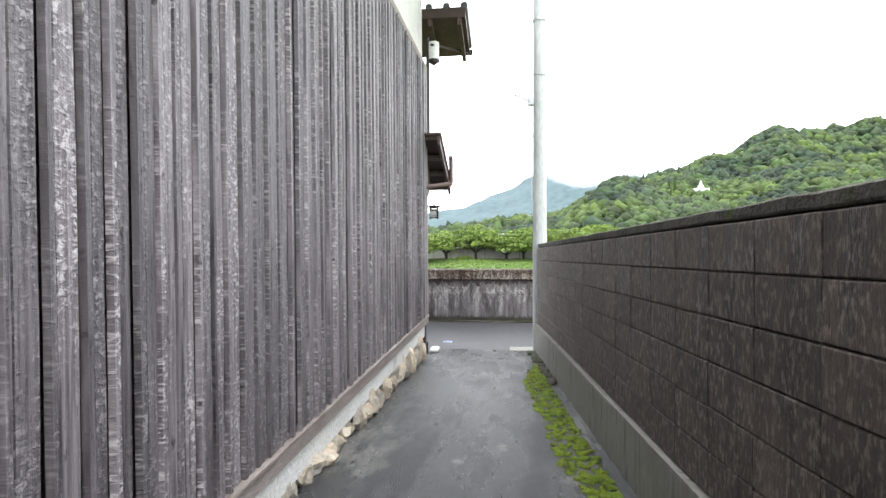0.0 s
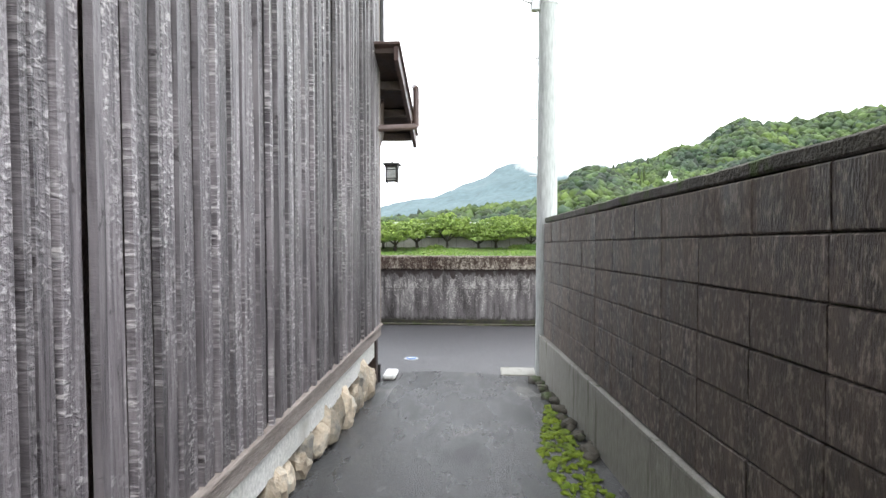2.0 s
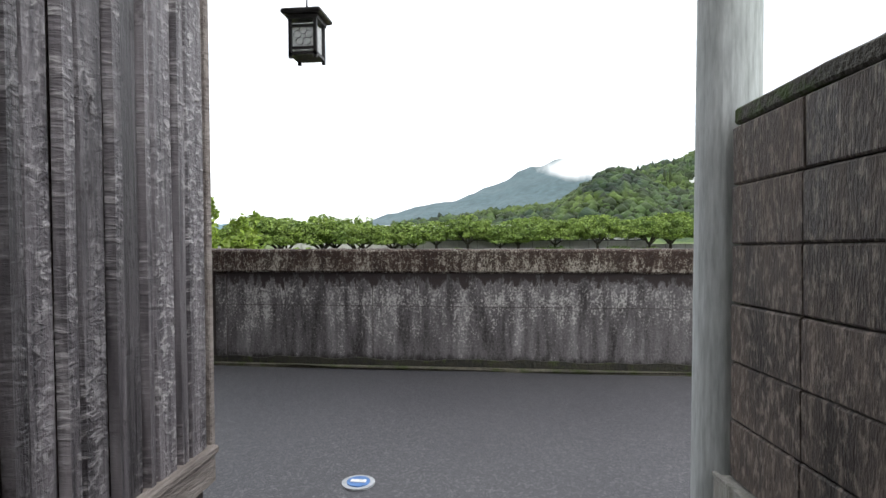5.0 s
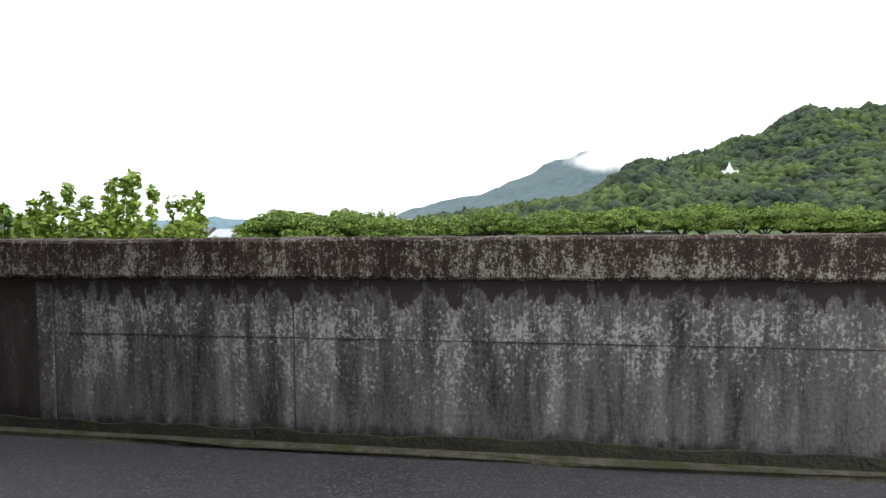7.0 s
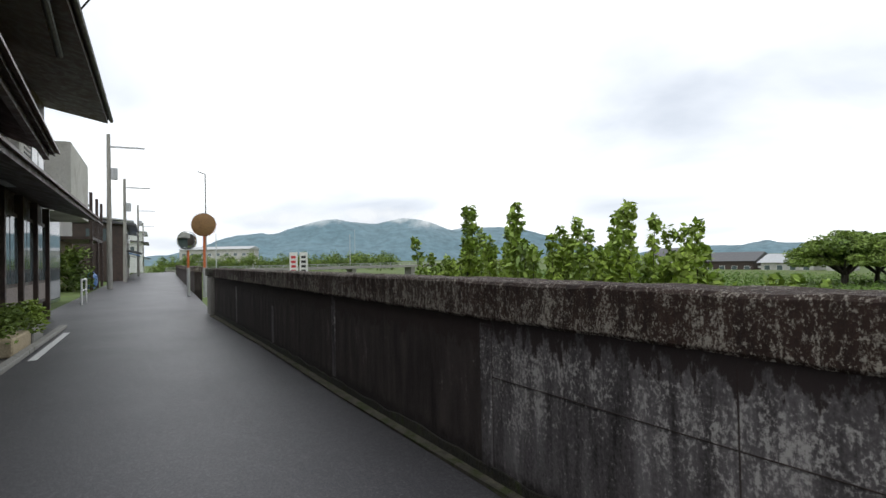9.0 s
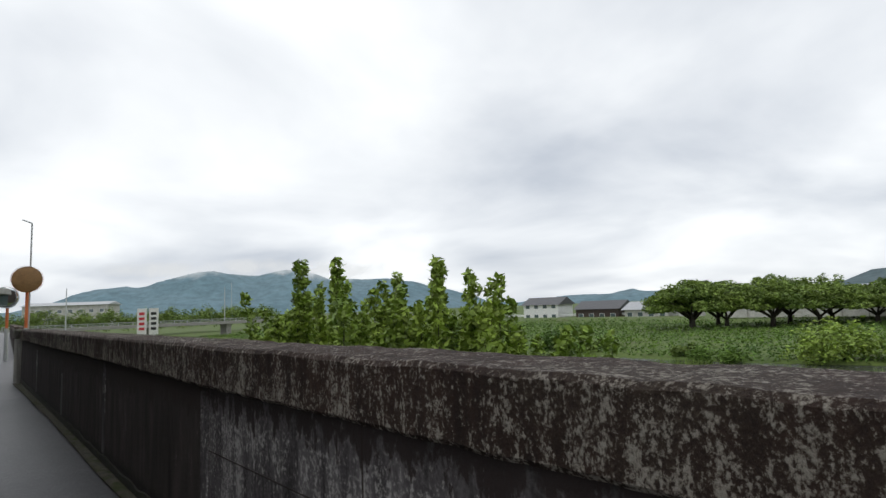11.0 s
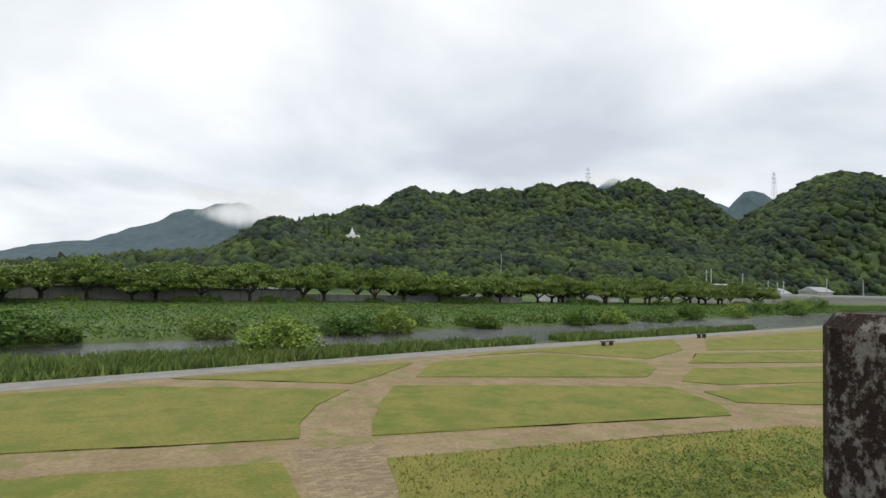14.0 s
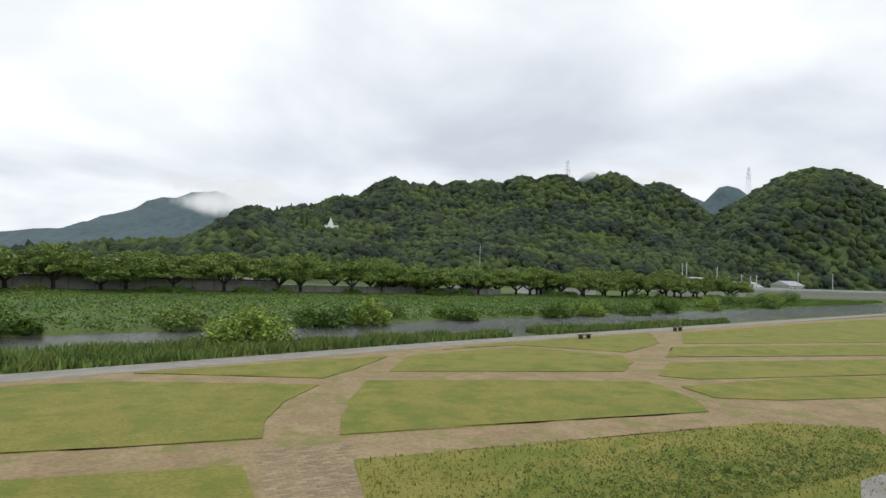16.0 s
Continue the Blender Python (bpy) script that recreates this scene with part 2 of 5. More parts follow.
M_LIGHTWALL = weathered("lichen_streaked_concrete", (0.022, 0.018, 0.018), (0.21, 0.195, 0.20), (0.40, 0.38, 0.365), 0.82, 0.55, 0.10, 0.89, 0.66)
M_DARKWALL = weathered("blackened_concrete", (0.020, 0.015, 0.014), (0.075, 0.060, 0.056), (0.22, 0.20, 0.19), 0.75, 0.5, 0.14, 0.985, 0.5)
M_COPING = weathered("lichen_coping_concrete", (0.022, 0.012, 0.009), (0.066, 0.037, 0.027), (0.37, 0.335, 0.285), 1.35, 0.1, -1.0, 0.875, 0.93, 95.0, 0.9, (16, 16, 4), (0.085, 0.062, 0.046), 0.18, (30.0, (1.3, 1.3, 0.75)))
M_SKIRT = mat("mossy_wall_foot", (0.014, 0.013, 0.010), (0.036, 0.033, 0.022), 9, (0.8, 0.95), 0.8, c3=(0.035, 0.042, 0.012), cut=(0.54, 0.66), scale3=8)
M_VERGE = mat("moss_and_grit", (0.05, 0.045, 0.034), (0.12, 0.11, 0.08), 14, (0.85, 1), 0.9, fine=60, c3=(0.045, 0.055, 0.016), cut=(0.48, 0.6), scale3=6)
M_GRASS = mat("mown_grass", (0.195, 0.195, 0.029), (0.265, 0.240, 0.052), 0.7, (0.9, 1), 0.9, fine=9, c3=(0.145, 0.178, 0.020), cut=(0.48, 0.64), scale3=0.6, dist=0.06)
M_PAVER = mat("weedy_brick_paving", (0.265, 0.185, 0.09), (0.36, 0.27, 0.15), 0.7, (0.85, 1), 0.7, fine=7, c3=(0.215, 0.20, 0.06), cut=(0.5, 0.62), scale3=0.8)
M_BRICK = mat("worn_brick_paver", (0.27, 0.20, 0.115), (0.36, 0.28, 0.17), 1.2, (0.8, 1), 0.5, fine=20, vary=0.2)
M_GREYPATH = mat("grey_gravel_path", (0.25, 0.235, 0.20), (0.34, 0.325, 0.29), 1, (0.85, 1), 0.4)
M_WATER = mat("rippled_river_water", (0.035, 0.038, 0.034), (0.05, 0.052, 0.046), 0.6, (0.08, 0.2), 1.0, (0.5, 1.6, 1), 2.2, dist=0.12)
M_BANK = mat("bank_soil_and_weeds", (0.07, 0.11, 0.02), (0.11, 0.155, 0.03), 0.25, (0.9, 1), 0.8, fine=3, c3=(0.10, 0.085, 0.05), cut=(0.58, 0.68), scale3=0.12)
M_LEAF = mat("cherry_leaves", (0.10, 0.165, 0.026), (0.20, 0.275, 0.05), 0.3, (0.6, 0.8), 0, island=0.5)
M_SHRUB = mat("fresh_shrub_leaves", (0.15, 0.24, 0.032), (0.29, 0.39, 0.06), 1.2, (0.5, 0.75), 0, island=0.45)
M_REED = mat("reed_blades", (0.10, 0.17, 0.03), (0.17, 0.225, 0.05), 0.4, (0.7, 0.9), 0, island=0.45)
M_KUDZU = mat("creeper_leaves", (0.075, 0.15, 0.02), (0.13, 0.215, 0.03), 0.12, (0.6, 0.85), 0, island=0.4)
M_BARK = mat("dark_bark", (0.03, 0.024, 0.02), (0.06, 0.05, 0.04), 6, (0.85, 1), 0.6)
M_FOREST = mat("forest_canopy", (0.022, 0.046, 0.013), (0.068, 0.10, 0.022), 0.02, (0.8, 1), 0.9, fine=0.5, c3=(0.014, 0.030, 0.014), cut=(0.50, 0.58), scale3=0.03, island=0.55, dist=0.8)
# far forest green with the haze of distance mixed into its colour
M_HAZE = mat("haze_tinted_far_forest", (0.065, 0.105, 0.115), (0.09, 0.13, 0.14), 0.006, (0.9, 1), 0.5, fine=0.06, dist=3)
# the blue here is aerial haze put straight into the base colour
M_HAZEFAR = mat("haze_tinted_far_mountain", (0.11, 0.19, 0.225), (0.15, 0.23, 0.265), 0.004, (0.9, 1), 0.3, fine=0.03, dist=5)
M_WHITE = mat("white_paint", (0.72, 0.72, 0.7), (0.8, 0.8, 0.79), 2, (0.5, 0.7), 0.05)
M_GREYWALL = mat("pale_render_wall", (0.45, 0.44, 0.41), (0.56, 0.55, 0.52), 0.7, (0.8, 0.95), 0.1, c3=(0.33, 0.31, 0.27), cut=(0.55, 0.7), scale3=0.8)
M_TILE = mat("dark_roof_tile", (0.055, 0.055, 0.06), (0.10, 0.10, 0.105), 2, (0.35, 0.6), 0.3)
M_BROWNMETAL = mat("brown_painted_metal", (0.085, 0.05, 0.045), (0.12, 0.075, 0.065), 3, (0.35, 0.5), 0.05)
M_IRON = mat("black_iron", (0.02, 0.018, 0.018), (0.04, 0.036, 0.036), 9, (0.4, 0.6), 0.2)
M_ORANGE = mat("orange_paint", (0.62, 0.16, 0.05), (0.70, 0.20, 0.07), 4, (0.4, 0.6), 0.05)
M_RUST = mat("brown_lacquer_back", (0.24, 0.13, 0.05), (0.32, 0.18, 0.075), 5, (0.5, 0.7), 0.1)
M_STEEL = mat("galvanised_steel", (0.42, 0.43, 0.44), (0.52, 0.53, 0.54), 4, (0.4, 0.55), 0.05, metal=0.6)
M_BLUE = mat("blue_paint", (0.06, 0.17, 0.42), (0.09, 0.22, 0.5), 3, (0.4, 0.6), 0.05)
M_RED = mat("red_paint", (0.5, 0.04, 0.05), (0.6, 0.06, 0.07), 3, (0.4, 0.6), 0.05)
M_BLACK = mat("black_ink", (0.02, 0.02, 0.02), (0.03, 0.03, 0.03), 3, (0.6, 0.8), 0.0)
M_OCHRE = mat("stained_ochre_wall", (0.42, 0.33, 0.20), (0.52, 0.44, 0.30), 0.8, (0.8, 0.95), 0.2, c3=(0.35, 0.22, 0.13), cut=(0.55, 0.7), scale3=1)
M_MIRROR = bpy.data.materials.new("mirror_face"); M_MIRROR.use_nodes = True
_b = M_MIRROR.node_tree.nodes["Principled BSDF"]
_b.inputs["Metallic"].default_value, _b.inputs["Roughness"].default_value, _b.inputs["Base Color"].default_value = 1.0, 0.04, (0.8, 0.82, 0.83, 1)
M_GLASS = bpy.data.materials.new("window_glass"); M_GLASS.use_nodes = True
_b = M_GLASS.node_tree.nodes["Principled BSDF"]
_b.inputs["Base Color"].default_value, _b.inputs["Roughness"].default_value = (0.10, 0.13, 0.14, 1), 0.06
_b.inputs["Specular IOR Level"].default_value = 1.0


# ---- mesh helpers ----
def link_mesh(name, me, material, parent=None, label=""):
    ob = new(name, me)
    if material and not me.materials:
        me.materials.append(material)
    if parent:
        ob.parent = parent
    if label:
        ob["label"] = label
    return ob


def part(name, bm, material, parent=None, label="", smooth=False):
    me = bpy.data.meshes.new(name)
    if smooth:
        for f in bm.faces:
            f.smooth = True
    bm.to_mesh(me)
    bm.free()
    return link_mesh(name, me, material, parent, label)


def thing(name, label, category, group="", at=None, kind=""):
    ob = new(name)
    if at is not None:
        ob.matrix_basis = at
    return tagged(ob, label, category, group, kind)


def add_box(bm, lo, hi, bevel=0.0, m=None):
    c = [(a + b) / 2 for a, b in zip(lo, hi)]
    s = [abs(b - a) for a, b in zip(lo, hi)]
    r = bmesh.ops.create_cube(bm, size=1, matrix=Matrix.Translation(c) @ Matrix.Diagonal((*s, 1)))
    vs = r["verts"]
    if bevel:
        es = list({e for v in vs for e in v.link_edges})
        r = bmesh.ops.bevel(bm, geom=es, offset=bevel, segments=1, affect="EDGES")
        vs = list({v for f in r["faces"] for v in f.verts} | {v for v in vs if v.is_valid})
    if m is not None:
        bmesh.ops.transform(bm, matrix=m, verts=list(set(vs)))
    return bm


def box(lo, hi, bevel=0.0, m=None):
    return add_box(bmesh.new(), lo, hi, bevel, m)


def add_tube(bm, a, b, r1, r2=None, seg=12):
    a, b = Vector(a), Vector(b)
    d = b - a
    m = Matrix.Translation((a + b) / 2) @ d.to_track_quat("Z", "Y").to_matrix().to_4x4()
    bmesh.ops.create_cone(bm, cap_ends=True, segments=seg, radius1=r1, radius2=r1 if r2 is None else r2, depth=d.length, matrix=m)
    return bm


def tube(a, b, r1, r2=None, seg=12):
    return add_tube(bmesh.new(), a, b, r1, r2, seg)


def prism(pts, z0, z1, top=None):
    """A polygon in the plan, from z0 up to z1; top(x, y) lifts it."""
    bm = bmesh.new()
    lift = top or (lambda x, y: 0.0)
    lo = [bm.verts.new((x, y, z0 + lift(x, y))) for x, y in pts]
    hi = [bm.verts.new((x, y, z1 + lift(x, y))) for x, y in pts]
    bm.faces.new(hi)
    bm.faces.new(list(reversed(lo)))
    k = len(pts)
    for i in range(k):
        bm.faces.new((lo[i], lo[(i + 1) % k], hi[(i + 1) % k], hi[i]))
    bmesh.ops.recalc_face_normals(bm, faces=bm.faces)
    return bm


def mesh_np(name, verts, faces):
    me = bpy.data.meshes.new(name)
    verts, faces = np.asarray(verts, dtype=np.float32), np.asarray(faces, dtype=np.int32)
    k = faces.shape[1]
    me.vertices.add(len(verts)); me.vertices.foreach_set("co", verts.ravel())
    me.loops.add(faces.size); me.loops.foreach_set("vertex_index", faces.ravel())
    me.polygons.add(len(faces)); me.polygons.foreach_set("loop_start", np.arange(0, faces.size, k, dtype=np.int32))
    me.update(calc_edges=True)
    me.validate()
    return me


def rough_grid(name, x0, x1, y0, y1, nx, ny, height):
    xs, ys = np.meshgrid(np.linspace(x0, x1, nx), np.linspace(y0, y1, ny))
    v = np.stack([xs.ravel(), ys.ravel(), height(xs, ys).ravel()], 1)
    i = np.arange(nx * ny).reshape(ny, nx)
    f = np.stack([i[:-1, :-1], i[:-1, 1:], i[1:, 1:], i[1:, :-1]], -1).reshape(-1, 4)
    return mesh_np(name, v, f)


def leaves(rng, centres, radii, per, size, up=0.35):
    """Leaf quads, folded a little, strewn round the centres."""
    c = np.repeat(np.asarray(centres), per, 0)
    r = np.repeat(np.asarray(radii), per, 0)
    n = len(c)
    d = rng.normal(size=(n, 3)); d /= np.linalg.norm(d, axis=1)[:, None]
    p = c + d * r * (0.45 + 0.6 * rng.random((n, 1)))
    a = rng.normal(size=(n, 3)); a[:, 2] *= up; a /= np.linalg.norm(a, axis=1)[:, None]
    b = np.cross(a, rng.normal(size=(n, 3))); b /= np.linalg.norm(b, axis=1)[:, None]
    s = size * (0.6 + 0.8 * rng.random((n, 1)))
    v = np.stack([p - a * s, p + b * s * 0.5 , p + a * s, p - b * s * 0.5], 1).reshape(-1, 3)
    return v, np.arange(4 * n).reshape(-1, 4)


def ico_lumps(rng, places, sizes, sub=1, squash=0.8):
    bm = bmesh.new(); bmesh.ops.create_icosphere(bm, subdivisions=sub, radius=1)
    bv = np.array([v.co for v in bm.verts]); bf = np.array([[v.index for v in f.verts] for f in bm.faces]); bm.free()
    n = len(places)
    jig = 1 + 0.28 * rng.normal(size=(n, len(bv), 1))
    v = bv[None] * jig * np.asarray(sizes)[:, None, None] * np.array([1, 1, squash]) + np.asarray(places)[:, None]
    f = (bf[None] + (np.arange(n) * len(bv))[:, None, None]).reshape(-1, 3)
    return v.reshape(-1, 3), f


def alley_z(y):
    return 0.045 * max(0.0, 8.6 - y)


def wall_x(y):
    return 0.738 - 0.0714 * (y - 8.53)


# ---- ground, alley, road ----
def river_path(x):
    return np.where(x < 25, 43.5 + 0.25 * (x + 3), 50.5 + 0.19 * (x - 25))


def near_bank(x):
    return np.maximum(52.5, river_path(x) + 4.0)


def far_bank(x):
    return np.maximum(62.5 + 0.23 * (x + 8), near_bank(x) + 7)


def ground_z(x, y):
    z = np.where(y < 12.6, -0.06 + 0.045 * np.clip(8.6 - y, 0, 20), 0.0)
    drop = np.clip((y - 12.6) / 6.0, 0, 1)
    z = np.where(y >= 12.6, -0.06 - 3.9 * drop, z)
    bed = np.clip((y - near_bank(x) + 0.5) / 2.0, 0, 1) * np.clip((far_bank(x) + 0.5 - y) / 2.0, 0, 1)
    z = z - 0.9 * bed
    rise = np.clip((y - 116) / 9.0, 0, 1)
    return np.where(y > 60, z + 0.4 * np.clip((y - far_bank(x)) / 12, 0, 1) + 0.6 * rise * rise * (3 - 2 * rise), z)


gx = np.concatenate([np.linspace(-4000, -260, 14), np.linspace(-240, 320, 141), np.linspace(340, 4000, 14)])
gy = np.concatenate([np.linspace(-3000, -40, 10), np.linspace(-30, 12.0, 15), np.linspace(12.58, 20, 9), np.linspace(22, 140, 100), np.linspace(150, 4500, 22)])
xs, ys = np.meshgrid(gx, gy)
gv = np.stack([xs.ravel(), ys.ravel(), ground_z(xs, ys).ravel()], 1)
gi = np.arange(xs.size).reshape(xs.shape)
gf = np.stack([gi[:-1, :-1], gi[:-1, 1:], gi[1:, 1:], gi[1:, :-1]], -1).reshape(-1, 4)
tagged(link_mesh("ground", mesh_np("ground", gv, gf), M_BANK), "weedy riverside ground sloping down to the park and river", "ground", kind="structure")

alley = prism([(-1.25, -9), (2.0, -9), (1.4, 0), (1.1, 4), (0.78, 8.6), (0.3, 8.62), (0.1, 8.72), (-0.5, 8.75), (-1.25, 8.6)], -0.05, 0.0, lambda x, y: alley_z(y))
tagged(part("pavement_alley", alley, M_WET), "wet patched dark asphalt of the narrow alley", "pavement", kind="structure")
road = prism([(-1.3, 8.3), (1.0, 8.3), (60, 6.8), (60, 11.2), (2.2, 11.9), (-2.7, 11.9), (-14.7, 12.1), (-30, 13.1), (-100, 18), (-100, 12.4), (-40, 9.3), (-13, 8.1), (-1.3, 8.4)], -0.05, -0.006)
tagged(part("road", road, M_ROAD), "damp grey asphalt lane beside the flood wall", "road", kind="structure")
tagged(part("pavement_gap", prism([(2.1, 11.85), (3.4, 11.6), (3.7, 12.75), (2.1, 12.75)], -0.06, -0.002), M_FOOTING), "worn concrete threshold in the flood wall gap", "threshold", kind="structure")
slab = thing("gutter_slab", "grey concrete gutter slab at the alley mouth", "drain cover")
part("slab", box((0.28, 8.62, -0.03), (0.66, 8.95, 0.012), 0.008), M_FOOTING, slab)
manhole = thing("valve_cover", "small round blue and white iron valve cover in the road", "manhole cover")
part("ring", tube((-0.79, 9.35, -0.02), (-0.79, 9.35, 0.004), 0.085, seg=24), M_STEEL, manhole)
part("lid", tube((-0.79, 9.35, -0.02), (-0.79, 9.35, 0.009), 0.06, seg=24), M_BLUE, manhole, "pale blue lid")
part("mark", box((-0.83, 9.335, 0.0), (-0.75, 9.365, 0.0115)), M_WHITE, manhole)

# verge of moss and grit along the flood wall
rng = np.random.default_rng(3)
verge = prism([(-14.7, 11.95), (-9, 11.87), (-2.75, 11.755), (0, 11.755), (2.2, 11.755), (2.2, 11.84), (-2.75, 11.85), (-14.7, 12.1)], -0.02, 0.022)
bmesh.ops.subdivide_edges(verge, edges=verge.edges, cuts=6)
for v in verge.verts:
    v.co += Vector((0, 0.05 * noise.noise(v.co * 2.5), 0.016 * noise.noise(v.co * 6)))
tagged(part("kerb_verge", verge, M_VERGE), "mossy gritty verge along the foot of the wall", "verge", kind="structure")


# ---- flood wall ----
def wall_run(name, x0, x1, y0, y1, material, label, dz=0.0):
    """A stretch of the flood wall from (x0, y0) to (x1, y1), front face on that line."""
    d = Vector((x1 - x0, y1 - y0, 0))
    ang = math.atan2(d.y, d.x)
    w = tagged(new(name), label, "wall", kind="structure")
    w.matrix_basis = Matrix.Translation((x0, y0, dz)) @ Matrix.Rotation(ang, 4, "Z")
    n = d.length
    body = box((0, 0, -0.4), (n, 0.3, 0.905))
    bmesh.ops.subdivide_edges(body, edges=[e for e in body.edges if abs(e.verts[0].co.x - e.verts[1].co.x) > 0.5], cuts=int(n * 8))
    for v in body.verts:
        v.co.y += 0.006 * noise.noise(v.co * 3)
    part("body", body, material, w)
    cop = box((-0.012, -0.032, 0.905), (n + 0.012, 0.335, 1.122), 0.016)
    bmesh.ops.subdivide_edges(cop, edges=[e for e in cop.edges if abs(e.verts[0].co.x - e.verts[1].co.x) > 0.5], cuts=int(n * 22))
    for v in cop.verts:
        q = v.co * 5
        v.co += Vector((0, 0.009 * noise.noise(q), 0.008 * noise.noise(q + Vector((9, 0, 0))))) + 0.004 * noise.noise_vector(v.co * 17)
    part("coping", cop, M_COPING, w, "lichen-spotted concrete coping", smooth=False)
    foot = box((0, -0.012, -0.05), (n, 0.05, 0.085), 0.004)
    bmesh.ops.subdivide_edges(foot, edges=[e for e in foot.edges if abs(e.verts[0].co.x - e.verts[1].co.x) > 0.5], cuts=int(n * 10))
    for v in foot.verts:
        if v.co.z > 0.05:
            v.co.z += 0.03 * noise.noise(v.co * 4)
    part("foot", foot, M_SKIRT, w, "dark mossy wall foot")
    return w


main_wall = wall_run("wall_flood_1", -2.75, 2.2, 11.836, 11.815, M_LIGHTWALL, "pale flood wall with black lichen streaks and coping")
for jx in (-1.29, 0.42):
    part("joint", box((jx + 2.75 - 0.003, -0.004, 0.09), (jx + 2.75 + 0.003, 0.01, 0.9)), M_DARKWALL if jx < 0 else M_LIGHTWALL, main_wall, "vertical construction joint")
part("pour_line", box((0.0, -0.003, 0.583), (4.95, 0.01, 0.588)), M_DARKWALL, main_wall)
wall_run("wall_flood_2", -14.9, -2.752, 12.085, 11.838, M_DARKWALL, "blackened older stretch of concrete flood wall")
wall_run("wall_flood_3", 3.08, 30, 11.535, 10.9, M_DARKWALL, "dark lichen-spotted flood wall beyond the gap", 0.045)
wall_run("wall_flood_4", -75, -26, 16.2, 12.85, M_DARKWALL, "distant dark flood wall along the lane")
pier = thing("wall_pier", "pale concrete end pier of the flood wall", "pier")
part("body", box((-15.55, 12.0, -0.3), (-14.92, 12.4, 0.93), 0.02), M_FOOTING, pier)
part("coping", box((-15.58, 11.96, 0.935), (-14.925, 12.44, 1.13), 0.02), M_CAP, pier)
for sx_, sw_, sz_ in ((-5.6, 0.05, 0.9), (-8.4, 0.06, 0.62), (-11.6, 0.05, 0.8)):
    wy_ = 12.085 - 0.247 * (sx_ + 14.9) / 12.148
    seam = part("seam", box((sx_ - sw_, wy_ - 0.006, 0.1), (sx_ + sw_, wy_ + 0.02, sz_), 0.004), M_LIGHTWALL, bpy.data.objects["wall_flood_2"], "pale mortar seam")
    seam.matrix_parent_inverse = bpy.data.objects["wall_flood_2"].matrix_basis.inverted()
patch = box((-2.87, 11.829, 0.0), (-2.756, 11.87, 0.88), 0.01)
part("buttress", patch, M_LIGHTWALL, bpy.data.objects["wall_flood_2"], "pale mortar seam").matrix_parent_inverse = bpy.data.objects["wall_flood_2"].matrix_basis.inverted()

# sign on the flood wall
sign = thing("wall_sign", "white metal plate with small black lettering on the wall", "sign")
part("plate", box((1.905, 11.802, 0.69), (2.115, 11.822, 0.787), 0.003), M_WHITE, sign)


def lettering(body, x, y, z, size, parent, material=M_BLACK, turn=(90, 0, 0), scale_x=1.0):
    cu = bpy.data.curves.new("lettering", "FONT")
    cu.body, cu.size, cu.align_x, cu.align_y, cu.extrude = body, size, "CENTER", "CENTER", 0.0006
    ob = new("lettering", cu)
    ob.matrix_basis = pose(x, y, z, *turn) @ Matrix.Diagonal((scale_x, 1, 1, 1))
    cu.materials.append(material)
    ob.parent = parent
    return ob


lettering("旭川15号陸閘", 2.01, 11.8005, 0.76, 0.029, sign)
for bz, bw in ((0.732, 0.13), (0.711, 0.06)):
    part("text_bar", box((2.01 - bw / 2, 11.8005, bz - 0.005), (2.01 + bw / 2, 11.806, bz + 0.005)), M_BLACK, sign)

# ---- block wall ----
block_wall = tagged(new("wall_block"), "dark brown ribbed concrete block wall with mossy cap", "wall", kind="structure")
Y0, Y1 = -6.0, 8.53


def sloped(y0, y1, xa, xb, z0, z1, bevel=0.0, seg=1, lift=0.033):
    """A bar beside the alley from y0 to y1, xa to xb from the wall's face, that follows the wall's line and fall."""
    bm = box((xa, y0, z0), (xb, y1, z1), bevel)
    if seg > 1:
        bmesh.ops.subdivide_edges(bm, edges=[e for e in bm.edges if abs(e.verts[0].co.y - e.verts[1].co.y) > 0.5], cuts=seg)
    for v in bm.verts:
        v.co.x += wall_x(v.co.y)
        v.co.z += lift * (8.53 - v.co.y)
    return bm


part("core", sloped(Y0, Y1 - 0.005, 0.012, 0.14, 0.2, 1.64), M_CAP, block_wall)
cap = sloped(Y0, Y1 + 0.012, -0.012, 0.165, 1.645, 1.7, 0.008, 90)
for v in cap.verts:
    v.co += 0.007 * noise.noise_vector(v.co * 7)
part("cap", cap, M_CAP, block_wall, "moss-grown concrete cap")
part("footing", sloped(Y0, Y1 + 0.03, -0.06, 0.15, -0.4, 0.45, 0.012, 10), M_FOOTING, block_wall, "pale streaked concrete footing")
part("ledge", sloped(Y0, Y1 + 0.03, -0.062, -0.045, 0.445, 0.4585, 0.002, 10), M_FOOTING, block_wall, "thin pale ledge line")

# ---- timber-clad house ----
house = tagged(new("house_timber"), "old timber-clad town house with white plaster and dark eaves", "house")
LX = -0.985
part("wall", box((-12, -9, 0.45), (LX - 0.05, 8.19, 4.35)), M_TIMBER, house)
part("plaster_wall", box((-12, -9, 4.4), (LX - 0.04, 8.17, 6.4)), M_PLASTER, house, "white plastered upper wall")
part("plaster_back", box((LX - 0.2, -9, -0.3), (LX - 0.06, 7.7, 0.5)), M_STONE, house)
part("plaster_base", box((LX - 0.12, -9, 0.33), (LX + 0.012, 7.95, 0.5), 0.006), M_PLASTER, house, "white plaster band over rubble stones")
part("sill_beam", box((LX - 0.05, -9, 0.5), (LX + 0.035, 8.2, 0.6), 0.008), M_SILL, house, "weathered grey timber sill")
